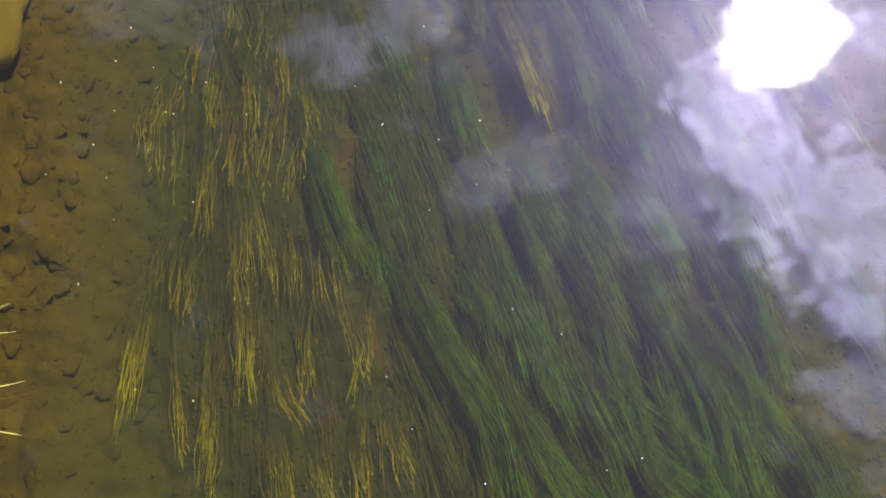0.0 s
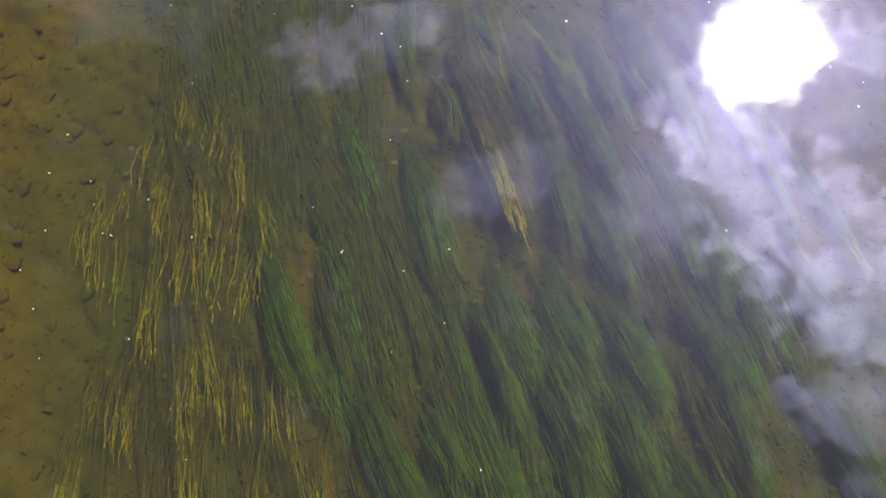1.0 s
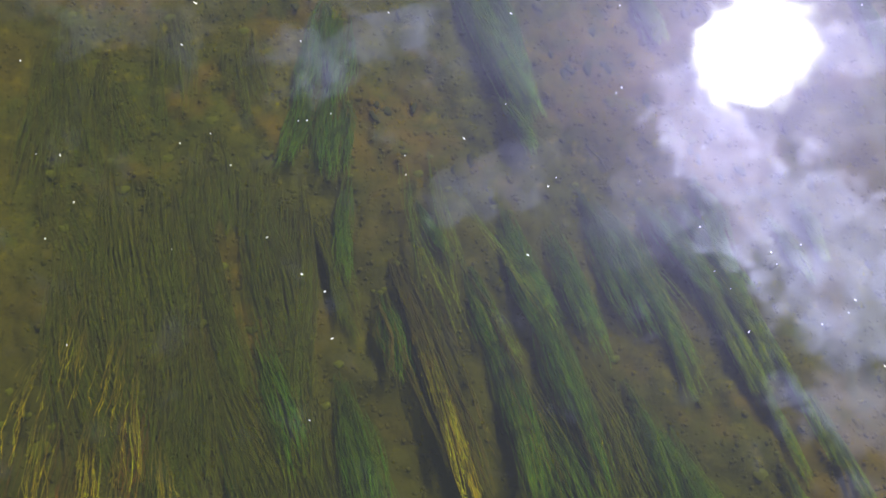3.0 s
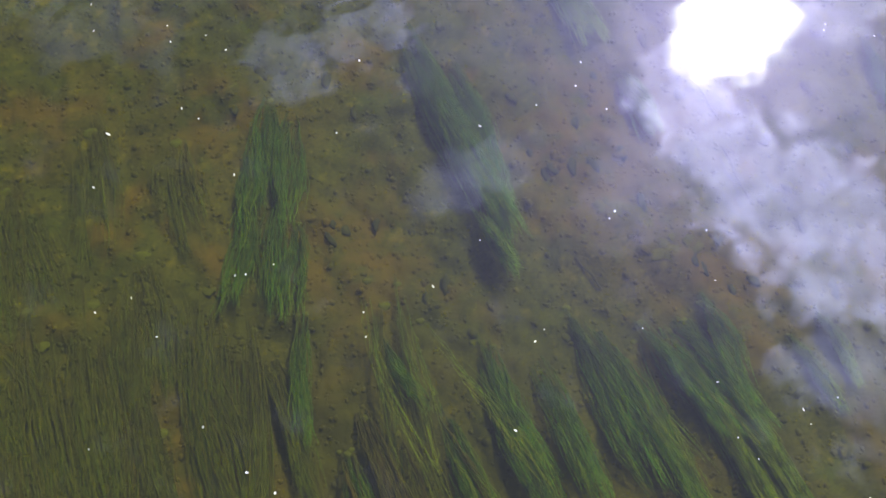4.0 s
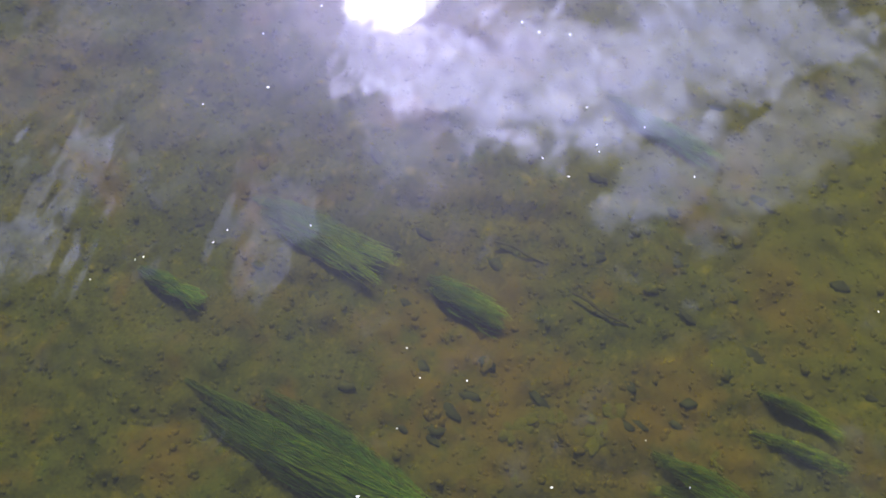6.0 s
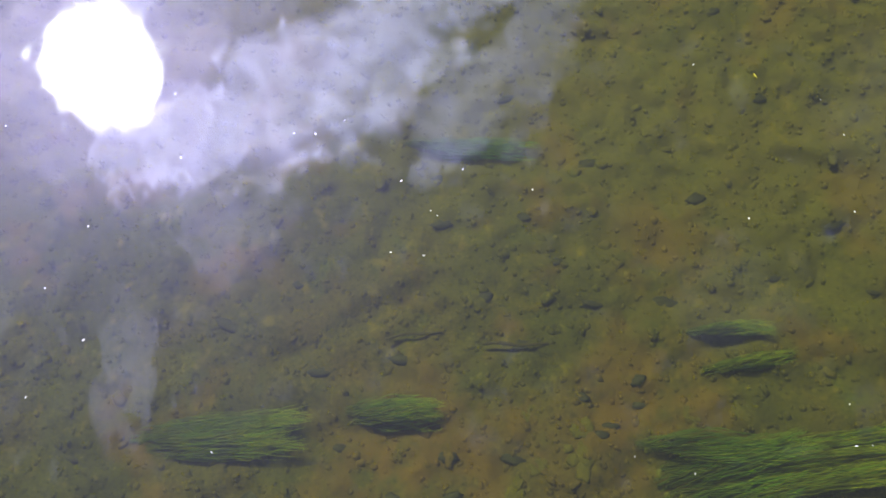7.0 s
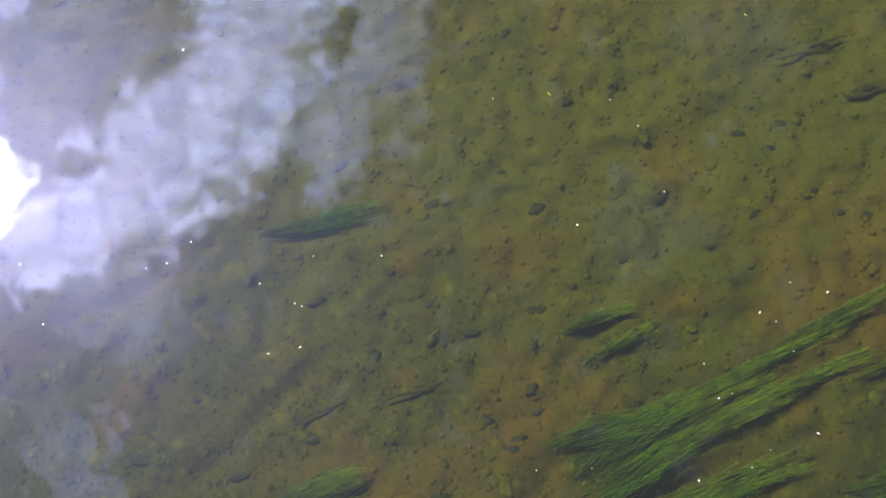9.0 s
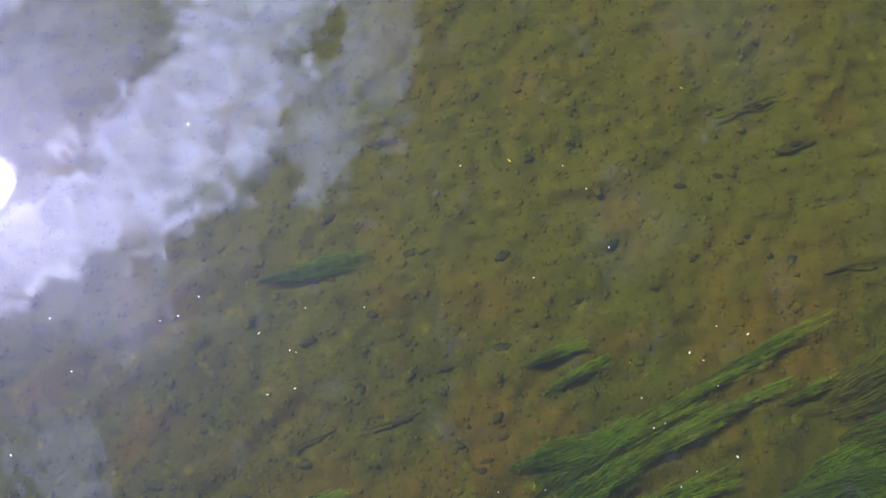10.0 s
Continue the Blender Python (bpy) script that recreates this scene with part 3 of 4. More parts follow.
# golden weed that rises high in the water, near the bank
GL = "golden brown water weed trailing in the current"
for line, w, n in (
    (((-1.23, 1.77), (-1.23, 1.52)), 0.02, 7), (((-1.14, 1.76), (-1.14, 1.34)), 0.03, 13), (((-0.97, 1.69), (-0.97, 1.40), (-0.98, 1.15)), 0.022, 26), (((-0.88, 1.66), (-0.89, 1.37)), 0.03, 14),
    (((-0.78, 1.76), (-0.78, 1.36)), 0.035, 18), (((-0.70, 1.78), (-0.73, 1.30)), 0.03, 18), (((-0.57, 1.58), (-0.60, 1.30)), 0.03, 13), (((-0.81, 1.34), (-0.72, 0.94)), 0.03, 22),
    (((-0.83, 1.21), (-0.81, 0.85)), 0.03, 18), (((-0.65, 1.08), (-0.62, 0.75)), 0.025, 26), (((-1.18, 0.99), (-1.20, 0.74), (-1.23, 0.44)), 0.028, 34), (((-1.08, 1.10), (-1.09, 0.78)), 0.03, 22),
    (((-1.08, 0.76), (-1.02, 0.32)), 0.016, 14), (((-0.92, 0.82), (-0.92, 0.46), (-0.92, 0.19)), 0.022, 34), (((-0.79, 0.83), (-0.77, 0.43)), 0.026, 34), (((-0.67, 0.75), (-0.64, 0.49), (-0.56, 0.33)), 0.026, 26),
    (((-0.53, 0.82), (-0.54, 0.49)), 0.022, 20), (((-0.40, 0.83), (-0.34, 0.51)), 0.02, 10), (((-0.31, 0.77), (-0.34, 0.46)), 0.025, 12), (((-0.52, 0.29), (-0.45, 0.02)), 0.03, 22),
    (((-0.39, 0.29), (-0.36, 0.02)), 0.03, 22), (((-0.23, 0.35), (-0.18, 0.09)), 0.022, 14), (((-0.68, 0.28), (-0.62, -0.02)), 0.03, 18), (((-0.32, 0.44), (-0.30, 0.15)), 0.028, 16),
    (((-0.98, 1.05), (-1.00, 0.77)), 0.025, 18), (((-0.46, 1.05), (-0.42, 0.74)), 0.03, 14), (((-1.23, 0.79), (-1.23, 0.51)), 0.02, 16),
    (((-0.87, 2.26), (-0.88, 2.01)), 0.02, 10), (((-0.99, 2.10), (-1.03, 1.82)), 0.03, 14), (((-1.13, 1.93), (-1.15, 1.66)), 0.03, 14), (((-0.72, 2.15), (-0.73, 1.88)), 0.03, 14),
    (((-0.65, 2.04), (-0.63, 1.71)), 0.025, 16), (((-0.76, 1.93), (-0.77, 1.57)), 0.025, 18), (((-0.59, 1.82), (-0.53, 1.55)), 0.022, 18), (((-0.95, 1.93), (-0.96, 1.60)), 0.025, 18),
):
    (ax, ay), (bx, by) = line[0], line[-1]
    line = ((ax - (bx - ax) * 0.3, ay - (by - ay) * 0.4),) + line[1:]
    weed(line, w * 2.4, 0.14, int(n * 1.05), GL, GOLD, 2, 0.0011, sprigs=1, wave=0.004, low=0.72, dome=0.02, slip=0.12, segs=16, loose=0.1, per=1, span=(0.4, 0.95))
for line, w, n in ((((-1.00, 1.83), (-0.89, 1.05), (-0.84, 0.47)), 0.20, 170), (((-0.65, 1.36), (-0.58, 0.79), (-0.47, 0.21)), 0.16, 150), (((-1.13, 1.42), (-1.13, 0.63)), 0.10, 80),
                   (((-0.79, 0.58), (-0.71, -0.10)), 0.18, 110), (((-0.40, 0.47), (-0.26, -0.10)), 0.15, 90)):
    weed(line, w, 0.075, int(n * 0.5), "olive brown weed below the golden strands", OLIVE, 4, 0.0014, low=0.3, loose=0.5)

for line, w, n in ((((-0.78, 0.92), (-0.80, 0.62)), 0.04, 22), (((-0.86, 0.86), (-0.90, 0.52)), 0.035, 18), (((-0.70, 1.10), (-0.71, 0.80)), 0.04, 16), (((-0.86, 1.95), (-0.89, 1.50)), 0.09, 24),
                   (((-0.66, 2.00), (-0.66, 1.55)), 0.09, 26), (((-1.05, 1.95), (-1.09, 1.55)), 0.07, 16), (((-0.52, 0.62), (-0.48, 0.30)), 0.05, 18), (((-0.33, 0.92), (-0.27, 0.55)), 0.05, 14)):
    weed(line, w, 0.10, n, "thin rust brown weed strands between the golden ones", RUST, 2, 0.0010, wave=0.004, low=0.6, dome=0.05, segs=10, loose=0.4, per=4)

# the golden clump in midstream and its neighbours
MG = "bright golden weed strands over a dark shadow"
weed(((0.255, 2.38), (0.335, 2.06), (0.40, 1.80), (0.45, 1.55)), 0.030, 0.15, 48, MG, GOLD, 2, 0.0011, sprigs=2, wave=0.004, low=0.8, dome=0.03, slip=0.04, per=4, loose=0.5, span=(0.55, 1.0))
weed(((0.24, 2.42), (0.35, 2.06), (0.47, 1.64)), 0.060, 0.12, 300, "olive weed stems below the bright golden strands", OLIVE, 3, 0.0022, low=0.6, dome=0.2, slip=0.06)
for line in (((0.34, 2.36), (0.43, 2.09), (0.53, 1.79)), ((0.19, 2.33), (0.27, 2.02), (0.37, 1.74)), ((0.15, 2.33), (0.21, 1.97)), ((0.51, 2.33), (0.70, 1.82)), ((0.57, 2.09), (0.72, 1.66))):
    weed(line, 0.03, 0.13, 14, "thin pale weed strands beside the golden clump", OLIVE, 2, 0.0020, sprigs=2, low=0.7)
for line, n in ((((0.29, 2.87), (0.31, 2.50), (0.44, 2.13)), 40), (((0.39, 2.85), (0.51, 2.17)), 34), (((0.45, 2.72), (0.60, 2.45), (0.74, 2.20)), 30)):
    weed(line, 0.05, 0.11, n // 3, "pale yellow-green weed strands streaming in the current", LIME, 3, 0.0010, sprigs=1, low=0.85, dome=0.05)

# green weed beds in midstream
GB = "soft green water weed bed combed by the current"
for line, w, n in (
    (((0.20, 1.08), (0.30, 0.72), (0.44, 0.30)), 0.075, 170), (((0.45, 1.12), (0.64, 0.56), (0.70, 0.22), (0.98, -0.06)), 0.085, 240), (((-0.17, 1.02), (-0.02, 0.60), (0.15, 0.28)), 0.075, 170),
    (((0.04, 0.98), (0.20, 0.66)), 0.06, 100), (((-0.57, 1.62), (-0.36, 1.0)), 0.08, 140), (((0.66, 1.02), (0.92, 0.46), (0.98, 0.10)), 0.085, 220), (((0.95, 0.72), (1.22, 0.12)), 0.085, 190),
    (((0.78, 0.42), (0.98, -0.08)), 0.08, 160), (((0.48, 0.60), (0.66, 0.12)), 0.08, 170), (((0.08, 0.60), (0.42, -0.02)), 0.09, 170), (((0.27, 1.30), (0.42, 0.85)), 0.06, 110),
    (((0.75, 1.35), (0.95, 0.85)), 0.07, 120),
):
    weed(line, w * 1.05, 0.15, int(n * 1.5), GB, GREEN, 4, 0.0016, wave=0.004)
for line, w, n in (
    (((-0.04, 2.60), (0.07, 2.18)), 0.06, 110), (((0.02, 2.06), (0.16, 1.50)), 0.075, 190), (((0.58, 2.05), (0.69, 1.50)), 0.07, 170), (((0.72, 1.82), (0.88, 1.32)), 0.07, 160),
    (((1.15, 1.75), (1.27, 1.22)), 0.075, 160), (((-0.50, 2.68), (-0.37, 2.10)), 0.08, 150), (((-0.30, 2.75), (-0.16, 2.14)), 0.08, 160), (((-0.10, 2.75), (-0.13, 2.00)), 0.07, 150),
    (((-0.47, 2.24), (-0.16, 1.46)), 0.10, 210), (((-0.03, 1.92), (0.16, 1.32)), 0.08, 180), (((1.0, 2.02), (1.14, 1.44)), 0.065, 150), 
    (((0.74, 2.30), (0.87, 1.68)), 0.06, 140), (((0.36, 1.45), (0.50, 0.95)), 0.08, 160), (((-0.02, 1.50), (0.10, 1.02)), 0.07, 140),
    (((1.05, 1.42), (1.22, 0.92)), 0.08, 150), (((-0.34, 1.55), (-0.20, 1.05)), 0.07, 130), (((0.55, 1.50), (0.70, 1.05)), 0.07, 140),
):
    weed(line, w * 1.0, 0.135 if line[0][0] > 0.0 else 0.05, int(n * 1.3), GB, GREEN if line[0][0] > 0.0 else DEEP, 3, 0.0016, wave=0.004)
for line, w, n in (
    (((-1.05, 2.86), (-0.84, 2.44)), 0.09, 130), (((-0.78, 2.78), (-0.67, 2.12)), 0.09, 150), (((-0.62, 2.90), (-0.54, 2.22)), 0.08, 150),
    (((0.34, 2.78), (0.39, 2.16)), 0.06, 110), (((-0.95, 2.30), (-0.70, 1.75)), 0.12, 170), (((-0.60, 2.10), (-0.45, 1.60)), 0.10, 150),
    (((-0.45, 3.05), (-0.42, 2.65)), 0.09, 110), (((0.02, 0.4), (0.1, -0.05)), 0.1, 110), (((-0.1, 1.9), (0.0, 1.5)), 0.09, 110),
    (((-0.9, 3.3), (-0.8, 2.85)), 0.1, 110), (((-0.65, 3.55), (-0.6, 3.05)), 0.1, 110),
):
    weed(line, w * 1.4, 0.026, int(n * 0.8), "dull olive green weed deep in the water", DEEP, 3, 0.0016, wave=0.004)

# undergrowth between the beds
rc = random.Random(3)
for _ in range(56):
    x, y = rc.uniform(-0.35, 1.45), rc.uniform(0.15, 2.3)
    if (x > 0.9 and y > 1.7) or (-0.05 < x < 0.45 and 1.5 < y < 2.6):
        continue
    ln_ = rc.uniform(0.35, 0.75)
    lean = rc.uniform(0.10, 0.42)
    weed(((x, y), (x + ln_ * lean * 0.5, y - ln_ * 0.5), (x + ln_ * lean, y - ln_)), rc.uniform(0.06, 0.12), rc.uniform(0.09, 0.17) if x > 0 else rc.uniform(0.04, 0.07), rc.randint(60, 110),
         "dark olive undergrowth of weed on the bed", rc.choice((DEEP, GREEN, GREEN) if x > 0.1 else (DEEP, DEEP, GREEN)), 2, 0.0022, segs=8)

for _ in range(11):
    x, y = rc.uniform(-1.2, -0.2), rc.uniform(2.3, 3.6)
    ln_ = rc.uniform(0.35, 0.7)
    weed(((x, y), (x + ln_ * 0.04, y - ln_ * 0.5), (x + ln_ * rc.uniform(0.0, 0.2), y - ln_)), rc.uniform(0.08, 0.14), rc.uniform(0.03, 0.05), rc.randint(60, 90),
         "dull brown-green weed low on the bed", DEEP, 2, 0.0017, segs=8, wave=0.004)

# lower beds in the next stretch
for line, w, n in (
    (((0.00, 3.60), (-0.02, 3.22)), 0.05, 90), (((0.07, 3.50), (0.04, 3.08)), 0.045, 90), (((-0.07, 3.46), (-0.10, 3.06)), 0.045, 80), (((0.04, 3.26), (0.00, 2.84)), 0.05, 100), (((-0.08, 3.20), (-0.15, 2.86)), 0.045, 80), (((0.08, 3.10), (0.06, 2.80)), 0.03, 50), (((0.08, 2.78), (0.06, 2.38)), 0.035, 70),
    (((0.62, 2.62), (0.78, 2.16)), 0.06, 140), (((0.94, 2.70), (1.08, 2.20)), 0.05, 120), (((1.04, 2.58), (1.22, 2.06)), 0.05, 120), (((1.17, 2.62), (1.36, 2.24)), 0.055, 140),
    (((1.28, 2.60), (1.50, 2.24)), 0.05, 130), (((1.38, 2.66), (1.46, 2.28)), 0.04, 80), (((0.18, 2.32), (0.25, 2.02)), 0.05, 90), 
    (((0.82, 2.50), (0.95, 2.04)), 0.05, 110), (((0.48, 2.42), (0.62, 2.02)), 0.05, 110), (((0.33, 2.66), (0.46, 2.42)), 0.035, 60), (((0.68, 2.60), (0.70, 2.36)), 0.03, 50),
):
    weed(line, w * 1.1, 0.08, int(n * 1.2), "green weed bed streaming over brown silt", GREEN, 3, 0.0018, ragged=0.6, low=0.4)
weed(((0.55, 3.76), (0.65, 3.40), (0.77, 3.06)), 0.066, 0.10, 620, "long green weed clump with a dark shadow beside it", GREEN, 5, 0.0014, ragged=0.6, low=0.4)
weed(((0.68, 3.56), (0.75, 3.28), (0.80, 2.94)), 0.050, 0.07, 360, "long green weed clump over bare silt", GREEN, 4, 0.0014, ragged=0.6, low=0.4)
weed(((0.66, 3.10), (0.79, 2.82)), 0.030, 0.14, 60, "small green weed tail", GREEN, 2, 0.0024)
weed(((1.295, 3.53), (1.33, 3.41), (1.365, 3.29)), 0.045, 0.045, 420, "small lens-shaped green weed clump on bare bed", MOSS, 4, 0.0016, ragged=0.7, low=0.5)
weed(((1.09, 4.14), (1.15, 3.92), (1.21, 3.72)), 0.065, 0.042, 520, "oval green weed clump on bare bed", MOSS, 4, 0.0017, ragged=0.7, low=0.5)
weed(((0.66, 4.24), (0.73, 4.02)), 0.032, 0.035, 120, "small green weed clump on bare bed", GREEN, 2, 0.0025)
weed(((2.22, 3.64), (2.23, 3.44), (2.26, 3.24)), 0.04, 0.02, 170, "low blue-green weed clump on bare bed", GREEN, 3, 0.0018, ragged=0.7, low=0.4)
weed(((1.765, 2.58), (1.79, 2.48), (1.82, 2.34)), 0.022, 0.024, 110, "narrow green weed strip on bare bed", MOSS, 2, 0.0022, slip=0.05)
weed(((1.65, 2.52), (1.70, 2.40), (1.755, 2.27)), 0.020, 0.024, 110, "narrow green weed strip with bright strands", MOSS, 2, 0.0022, slip=0.05)
for line, w, n in ((((1.32, 2.61), (1.43, 2.32), (1.54, 2.00)), 0.045, 210), (((1.26, 2.58), (1.37, 2.24), (1.48, 1.90)), 0.042, 190), (((1.47, 2.30), (1.57, 2.00), (1.68, 1.66)), 0.022, 110),
                   (((1.42, 2.10), (1.50, 1.85), (1.57, 1.60)), 0.022, 90), (((1.14, 2.56), (1.19, 2.25), (1.26, 1.94)), 0.034, 110), (((1.14, 1.74), (1.33, 1.30)), 0.05, 110),
                   (((1.60, 1.98), (1.70, 1.70), (1.80, 1.40)), 0.02, 60), (((1.50, 1.66), (1.58, 1.42)), 0.018, 40)):
    weed(line, w * 1.15, 0.032, int(n * 0.9), "bright green weed bed with glinting strands", MOSS, 3, 0.0018, wave=0.004, sprigs=1, slip=0.04)


# fine bright strands that ride above the beds
LS = "fine bright green weed strands above the weed bed"
for line, w, n in ((((1.32, 2.58), (1.42, 2.34), (1.52, 2.06)), 0.045, 50), (((1.27, 2.54), (1.36, 2.26), (1.46, 1.95)), 0.042, 44), (((1.43, 2.06), (1.48, 1.90), (1.52, 1.74)), 0.02, 12),
                   (((1.66, 2.50), (1.70, 2.40), (1.75, 2.28)), 0.014, 9), (((1.76, 2.60), (1.81, 2.42)), 0.014, 6)):
    weed(line, w, 0.055, n, LS, LIME, 2, 0.0009, wave=0.004, low=0.85, dome=0.05, slip=0.1)
for line, n in ((((0.56, 0.95), (0.66, 0.55)), 12), (((0.75, 0.45), (0.86, 0.1)), 14), (((0.30, 1.35), (0.36, 1.05)), 9), (((0.62, 1.95), (0.68, 1.6)), 9), (((0.78, 1.8), (0.88, 1.45)), 9),
                (((1.08, 2.5), (1.22, 2.15)), 12), (((1.25, 2.45), (1.42, 2.18)), 12), (((0.5, 2.3), (0.62, 2.05)), 10), (((1.0, 0.6), (1.12, 0.25)), 9), (((0.10, 0.9), (0.19, 0.62)), 8)):
    weed(line, 0.06, 0.15, n // 2, LS, LIME, 2, 0.0010, wave=0.004, low=0.8, dome=0.1)


# ---- twigs and algae on the bed ----
def twig(x0, y0, x1, y1, thick, seed):
    g = np.random.default_rng(seed)
    t = np.linspace(0, 1, 12)
    bend = np.sin(t * math.pi) * g.uniform(-0.012, 0.012) + 0.003 * np.sin(t * 9 + seed)
    dx, dy = x1 - x0, y1 - y0
    ln_ = math.hypot(dx, dy)
    z = bed_height(x0 + dx * t, y0 + dy * t).max() + thick * 0.5 + 0.004 * np.sin(t * 3)
    line = np.stack([x0 + dx * t - dy / ln_ * bend, y0 + dy * t + dx / ln_ * bend, z], 1)
    st = Strands()
    st.add(line, thick * (0.55 + 0.45 * np.sin(math.pi * (0.2 + 0.75 * t))) * (1 + 0.15 * np.sin(t * 21)), t, 7)
    tip = line[7]
    st.add([tip, tip + (dx * 0.12 - dy * 0.10, dy * 0.12 + dx * 0.10, 0.004), tip + (dx * 0.2 - dy * 0.2, dy * 0.2 + dx * 0.2, 0.003)], np.array([0.45, 0.3, 0.12]) * thick, np.array([0, 0.5, 1.0]), 5)
    tagged(new("sunken_twig", st.mesh("sunken_twig", TWIG)), "dark waterlogged twig lying on the river bed", "twig", "twigs on the bed")


for i, spec in enumerate(((1.545, 3.50, 1.60, 3.33, 0.008), (1.59, 3.20, 1.63, 3.00, 0.009), (2.76, 1.48, 2.80, 1.32, 0.008), (2.54, 1.38, 2.58, 1.20, 0.009), (1.00, 2.87, 1.07, 2.75, 0.008), (1.99, 1.34, 2.02, 1.12, 0.008), (2.73, 1.62, 2.78, 1.34, 0.006))):
    twig(*spec[:4], spec[4] * 0.65, 300 + i)

def algae_mesh(seed):
    """A ragged heap of small fuzzy cushions."""
    r = random.Random(seed)
    bm = bmesh.new()
    for _ in range(20):
        a, d, s = r.uniform(0, 6.28), r.uniform(0, 1) ** 0.7, r.uniform(0.10, 0.30)
        bmesh.ops.create_icosphere(bm, subdivisions=2, radius=s, matrix=Matrix.Translation((d * math.cos(a), 0.6 * d * math.sin(a), r.uniform(-0.1, 0.05))))
    for v in bm.verts:
        v.co *= 1 + 0.35 * noise.noise(v.co * 5 + Vector((seed, 0, 0)))
        v.co.z *= 0.6
    me = bpy.data.meshes.new("algae_mat")
    bm.to_mesh(me)
    bm.free()
    me.shade_smooth()
    me.materials.append(ALGAE)
    return me


MATS = [algae_mesh(210 + i) for i in range(4)]
for i, (x, y, s) in enumerate(((1.345, 2.85, 0.075), (1.52, 3.00, 0.028), (1.72, 2.17, 0.045), (0.97, 3.75, 0.045), (1.15, 3.03, 0.055), (1.50, 2.54, 0.035), (1.25, 2.95, 0.04), (1.05, 2.95, 0.035), (0.30, 3.55, 0.04), (1.40, 3.02, 0.035))):
    tagged(new("algae_mat", MATS[i % 4]), "fuzzy yellow-green algae mat on the bed", "algae", "algae mats").matrix_world = settle(x, y, s, 40 * i, 0.35, 0.5)


# ---- things afloat ----
def petal_mesh(name, length, width, curl, material):
    bm = bmesh.new()
    rows = []
    for i in range(6):
        t = i / 5
        w = width * math.sin(math.pi * (0.08 + 0.86 * t)) ** 0.8
        z = curl * (t - 0.5) ** 2 * 4
        rows.append([bm.verts.new((length * (t - 0.5), w * k * 0.5, z + abs(k) * curl * 0.5)) for k in (-1, 0, 1)])
    for a, b in zip(rows, rows[1:]):
        for k in (0, 1):
            bm.faces.new((a[k], a[k + 1], b[k + 1], b[k]))
    bmesh.ops.solidify(bm, geom=bm.faces[:], thickness=0.0008)
    bmesh.ops.recalc_face_normals(bm, faces=bm.faces[:])
    me = bpy.data.meshes.new(name)
    bm.to_mesh(me)
    bm.free()
    me.shade_smooth()
    me.materials.append(material)
    return me


PETALS = [petal_mesh("petal", 0.011, 0.008, 0.002, PETAL), petal_mesh("petal", 0.015, 0.006, 0.003, PETAL), petal_mesh("petal", 0.008, 0.007, 0.001, PETAL)]
BIG = petal_mesh("petal", 0.036, 0.010, 0.004, PETAL)
BLADE = petal_mesh("leaf", 0.034, 0.006, 0.004, LEAF)
rp = random.Random(23)


def afloat(places, meshes, name, label, category, group, turn=None):
    for x, y in places:
        m = pose(x, y, WATER_Z + 0.0015, 0, 0, turn if turn is not None else rp.uniform(0, 180))
        s = rp.uniform(0.42, 0.72) if x < 0.9 else rp.uniform(0.36, 0.6)
        ob = tagged(new(name, rp.choice(meshes)), label, category, group)
        ob.matrix_world = m @ Matrix.Diagonal((s, s, s, 1))


SPECK = ("floating_petal", "tiny white petal floating on the river", "petal", "specks afloat")
afloat([(-1.19, 1.90), (-1.24, 1.75), (-1.09, 1.71), (-1.07, 1.62), (-1.03, 1.51), (-1.23, 1.53), (-1.45, 1.67), (-1.30, 1.39), (-1.47, 1.28), (-1.24, 1.25), (-1.20, 1.08), (-0.88, 1.63),
        (-0.30, 1.57), (0.01, 1.32), (0.14, 1.13), (-0.91, 1.13), (-0.04, 1.04), (-1.08, 0.45), (-0.88, 0.40), (0.39, 0.55), (0.49, 0.09), (0.61, 0.12), (-0.22, 0.44), (-0.14, 0.26),
        (-1.31, 0.84), (-0.70, 0.73), (-0.72, 1.48), (0.09, 0.07), (0.17, 1.39), (1.14, 1.41), (0.23, 0.65)], PETALS, *SPECK)
afloat([(-1.00, 3.10), (-1.14, 2.76), (-0.91, 2.74), (-0.83, 2.73), (-1.10, 2.56), (-0.77, 2.56), (-0.85, 2.44), (-0.45, 2.38), (-0.44, 2.75), (-0.02, 2.81), (-0.75, 2.09), (0.05, 2.06),
        (-0.04, 2.27), (0.03, 2.21), (-0.15, 2.40), (0.76, 2.52), (0.67, 2.29), (1.03, 2.85), (1.06, 2.52), (1.25, 2.20), (1.29, 2.14), (1.45, 2.21), (-0.02, 1.82)], PETALS, *SPECK)
afloat([(-0.47, 3.77), (-0.46, 3.67), (-0.23, 3.66), (-0.22, 3.60), (-0.18, 3.81), (-0.11, 3.61), (-0.05, 3.55), (-0.19, 3.36), (-0.04, 3.12), (-0.14, 3.32), (-0.34, 2.78), (-0.27, 2.66),
        (0.06, 2.83), (-0.05, 2.81), (0.30, 2.66), (0.30, 2.59), (0.36, 3.46), (0.88, 3.24), (1.01, 3.29), (1.05, 2.87), (0.79, 2.55), (0.65, 2.83), (0.50, 2.71), (0.27, 3.22), (0.08, 3.79),
        (1.44, 2.25), (1.54, 2.27), (1.83, 3.41), (1.23, 2.35), (-0.07, 3.97)], PETALS, *SPECK)
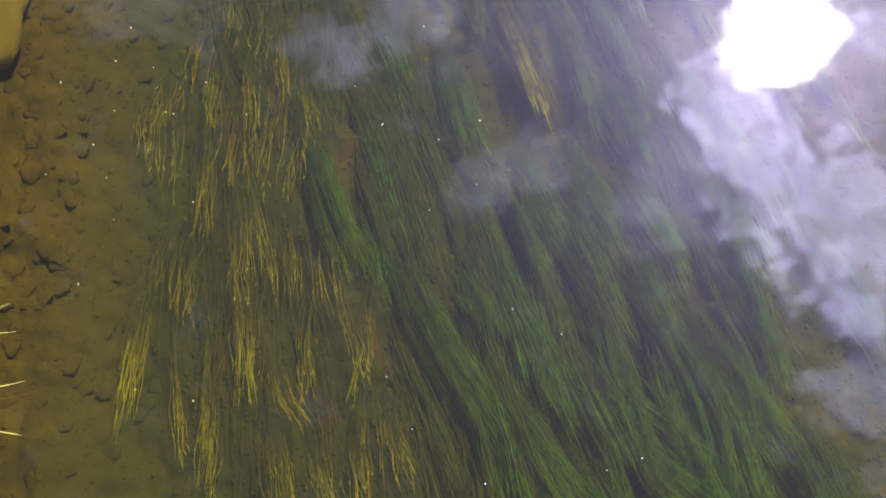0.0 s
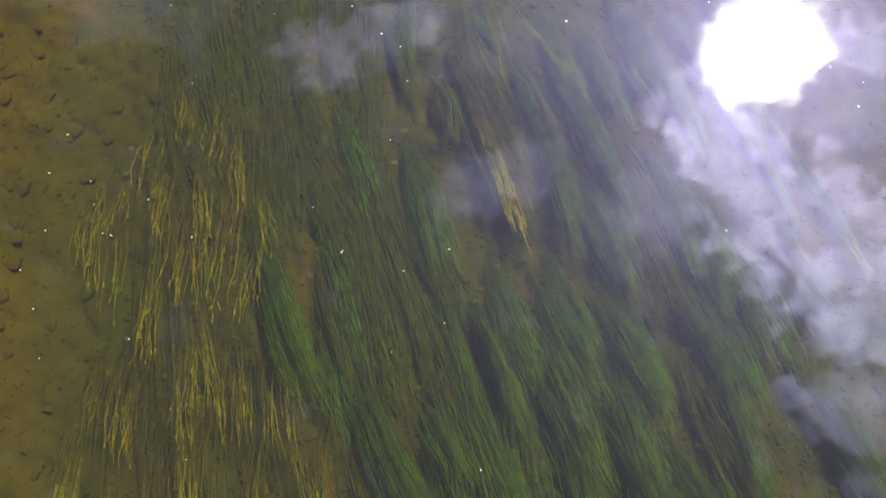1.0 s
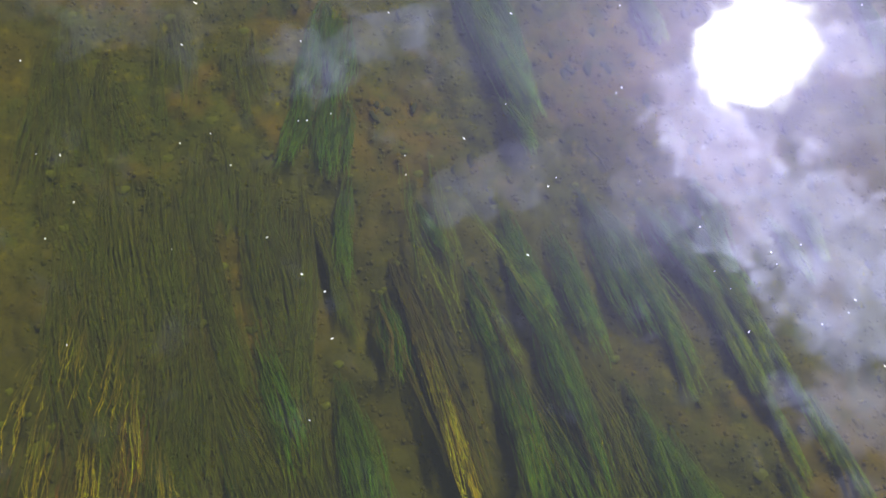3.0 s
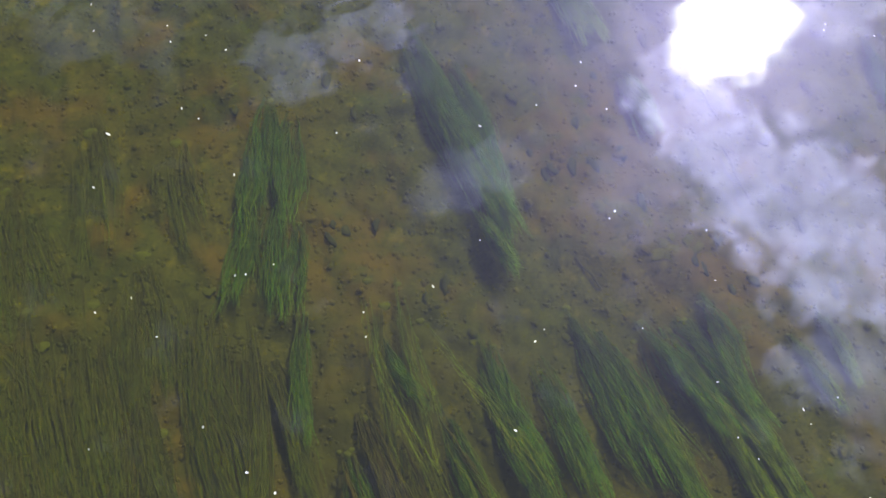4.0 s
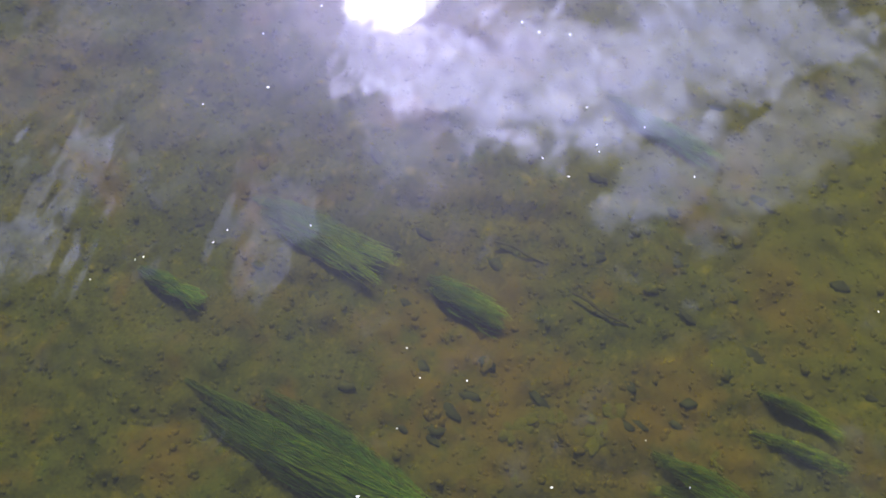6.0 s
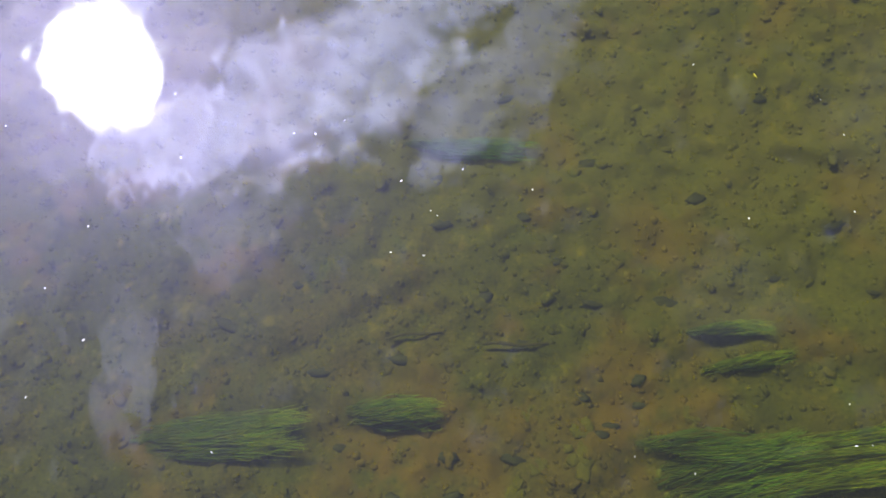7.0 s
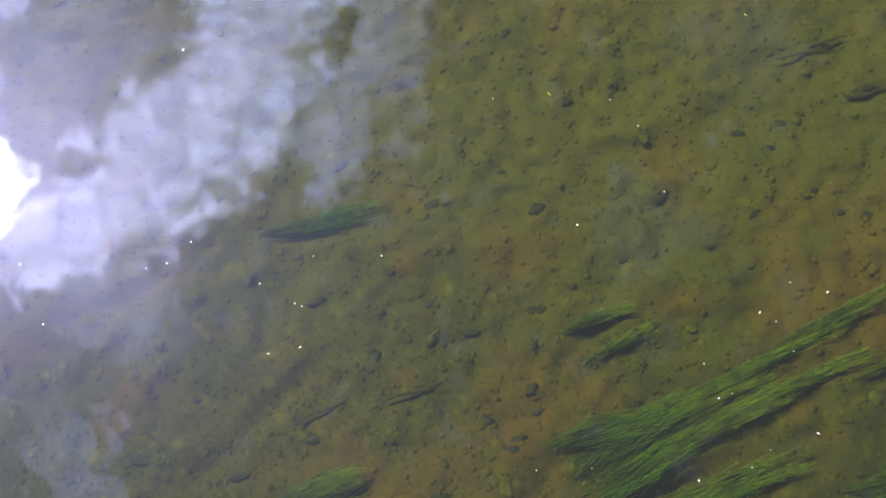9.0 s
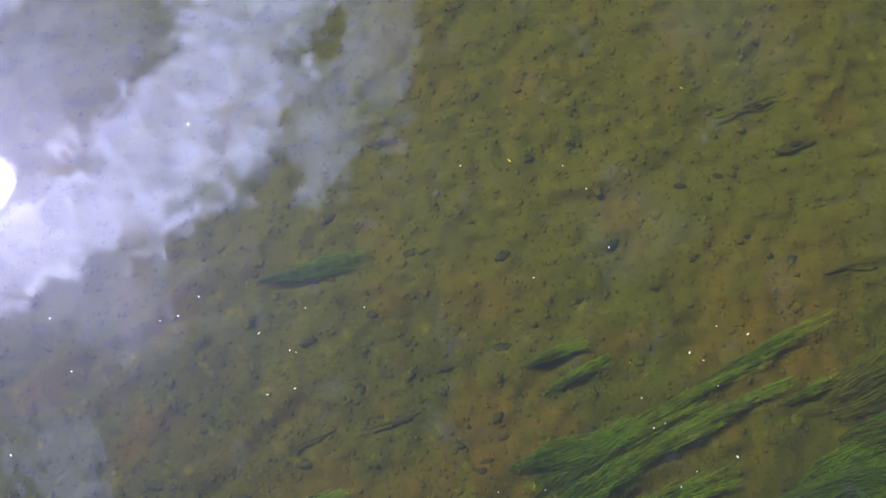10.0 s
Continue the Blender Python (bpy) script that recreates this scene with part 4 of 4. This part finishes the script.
afloat([(1.60, 4.80), (1.56, 4.59), (1.40, 4.36), (1.59, 4.31), (1.12, 4.30), (1.83, 4.65), (1.98, 3.84), (0.69, 4.06), (0.71, 4.05), (0.87, 3.95), (0.92, 3.95), (1.09, 3.80), (0.57, 4.10),
        (1.04, 3.37), (1.09, 3.20)], PETALS, *SPECK)
afloat([(2.72, 3.74), (2.44, 2.76), (2.30, 2.32), (1.99, 2.56), (1.71, 1.87), (1.75, 1.97), (1.67, 2.08), (1.64, 2.04), (1.55, 2.01), (1.97, 3.35), (1.82, 3.39), (1.70, 3.40), (1.95, 3.15),
        (1.84, 4.13), (1.99, 3.78), (2.40, 2.39), (2.07, 2.28), (2.03, 4.21), (1.30, 2.78), (1.29, 2.63), (2.05, 3.71)], PETALS, *SPECK)
afloat([(-0.20, 1.40)], [BIG], "floating_petal", "long white petal floating on the river", "petal", "specks afloat", 50)
afloat([(-0.41, 3.30), (-0.45, 3.13), (0.70, 3.19), (1.29, 4.21)], [PETALS[1], BIG], "floating_petal", "long white petal floating on the river", "petal", "specks afloat", -35)
afloat([(2.44, 2.58), (2.67, 1.89)], [BLADE], "floating_leaf", "narrow bright yellow leaf floating on the river", "leaf", "leaves afloat", -140)
afloat([(1.69, 3.49), (1.32, 2.00), (1.90, 3.51), (-1.00, 1.50)], [PETALS[1]], "floating_petal", "pale petal floating on the river", "petal", "specks afloat")


# ---- grass on the near bank ----
def grass_tuft(x, y, reach, count, seed):
    g = np.random.default_rng(seed)
    st = Strands()
    z0 = ground_at(x, y) - 0.01
    for _ in range(count):
        an = g.normal(0, 0.7)
        ln_ = reach * g.uniform(0.6, 1.05)
        t = np.linspace(0, 1, 7)
        dx = ln_ * (0.25 * t + 0.75 * t * t)
        line = np.stack([g.uniform(-0.03, 0.03) + dx * math.cos(an), g.uniform(-0.04, 0.04) + dx * math.sin(an), z0 + ln_ * 0.75 * (t - 0.55 * t * t)], 1)
        line[:, 0] += x
        line[:, 1] += y
        st.add(line, 0.005 * (1 - 0.93 * t ** 2), t, 3)
    me = st.mesh("grass_tuft", GRASS)
    ob = tagged(new("grass_tuft"), "sunlit grass tuft leaning over the water from the bank", "grass", "bank grass")
    ob.matrix_world = Matrix.Translation((x, y, z0))
    me.transform(ob.matrix_world.inverted())
    part("blades", me, ob)


for i, (gy_, reach) in enumerate(((0.66, 0.43), (0.42, 0.45), (0.10, 0.41))):
    grass_tuft(-1.88, gy_, reach, 13, 100 + i)
for i, (gy_, reach) in enumerate(((0.9, 0.25), (0.3, 0.25), (1.4, 0.25), (1.9, 0.25), (2.6, 0.25), (3.2, 0.25))):
    grass_tuft(-2.15, gy_, reach, 22, 120 + i)

# ---- gravel on the bed, the nearest stones one by one ----
KINDS = [pebble_mesh("stone", 60 + i, BED, 0.5, 0.6, 2) for i in range(9)]
rg = random.Random(31)
made = 0
while made < 290:
    if made < 190:
        x, y = rg.uniform(-1.85, -1.15) , rg.uniform(0.0, 2.6)
        s = rg.uniform(0.02, 0.055)
    else:
        x, y = rg.uniform(0.9, 3.0), rg.uniform(1.2, 4.6)
        s = rg.uniform(0.010, 0.026)
    ob = part("stone", rg.choice(KINDS), ground, "", settle(x, y, s, rg.uniform(0, 360), rg.uniform(0.28, 0.48) if made < 190 else rg.uniform(0.5, 0.8), 0.62 if made < 190 else 0.35))
    made += 1


def gravel():
    base = []
    for i in range(5):
        bm = bmesh.new()
        bmesh.ops.create_icosphere(bm, subdivisions=0, radius=1)
        for v in bm.verts:
            v.co *= 1 + 0.5 * noise.noise(v.co * 1.5 + Vector((i * 9, 0, 0)))
        base.append((np.array([v.co[:] for v in bm.verts]), [[v.index for v in f.verts] for f in bm.faces]))
        bm.free()
    g = np.random.default_rng(9)
    verts, faces, off = [], [], 0
    n = 27000
    px_, py_ = g.uniform(-1.9, 3.6, n), g.uniform(-0.1, 5.4, n)
    hz = bed_height(px_, py_)
    for k in range(n):
        v, f = base[k % 5]
        s = (g.uniform(0.011, 0.019) if k % 9 == 0 else g.uniform(0.006, 0.013)) * (0.7 if px_[k] < -1.1 else 1.0)
        a = g.uniform(0, 6.28)
        c, sn = math.cos(a), math.sin(a)
        w = v * (s * g.uniform(0.8, 1.3), s * g.uniform(0.6, 1.0), s * 0.5)
        w = np.stack([w[:, 0] * c - w[:, 1] * sn, w[:, 0] * sn + w[:, 1] * c, w[:, 2]], 1) + (px_[k], py_[k], hz[k] - s * 0.18)
        verts.append(w)
        faces += [[i + off for i in q] for q in f]
        off += len(v)
    me = mesh_from("gravel", np.concatenate(verts), faces, BED)
    tagged(part("gravel", me, ground, "fine mixed gravel strewn on the bed"), kind="stuff")


gravel()
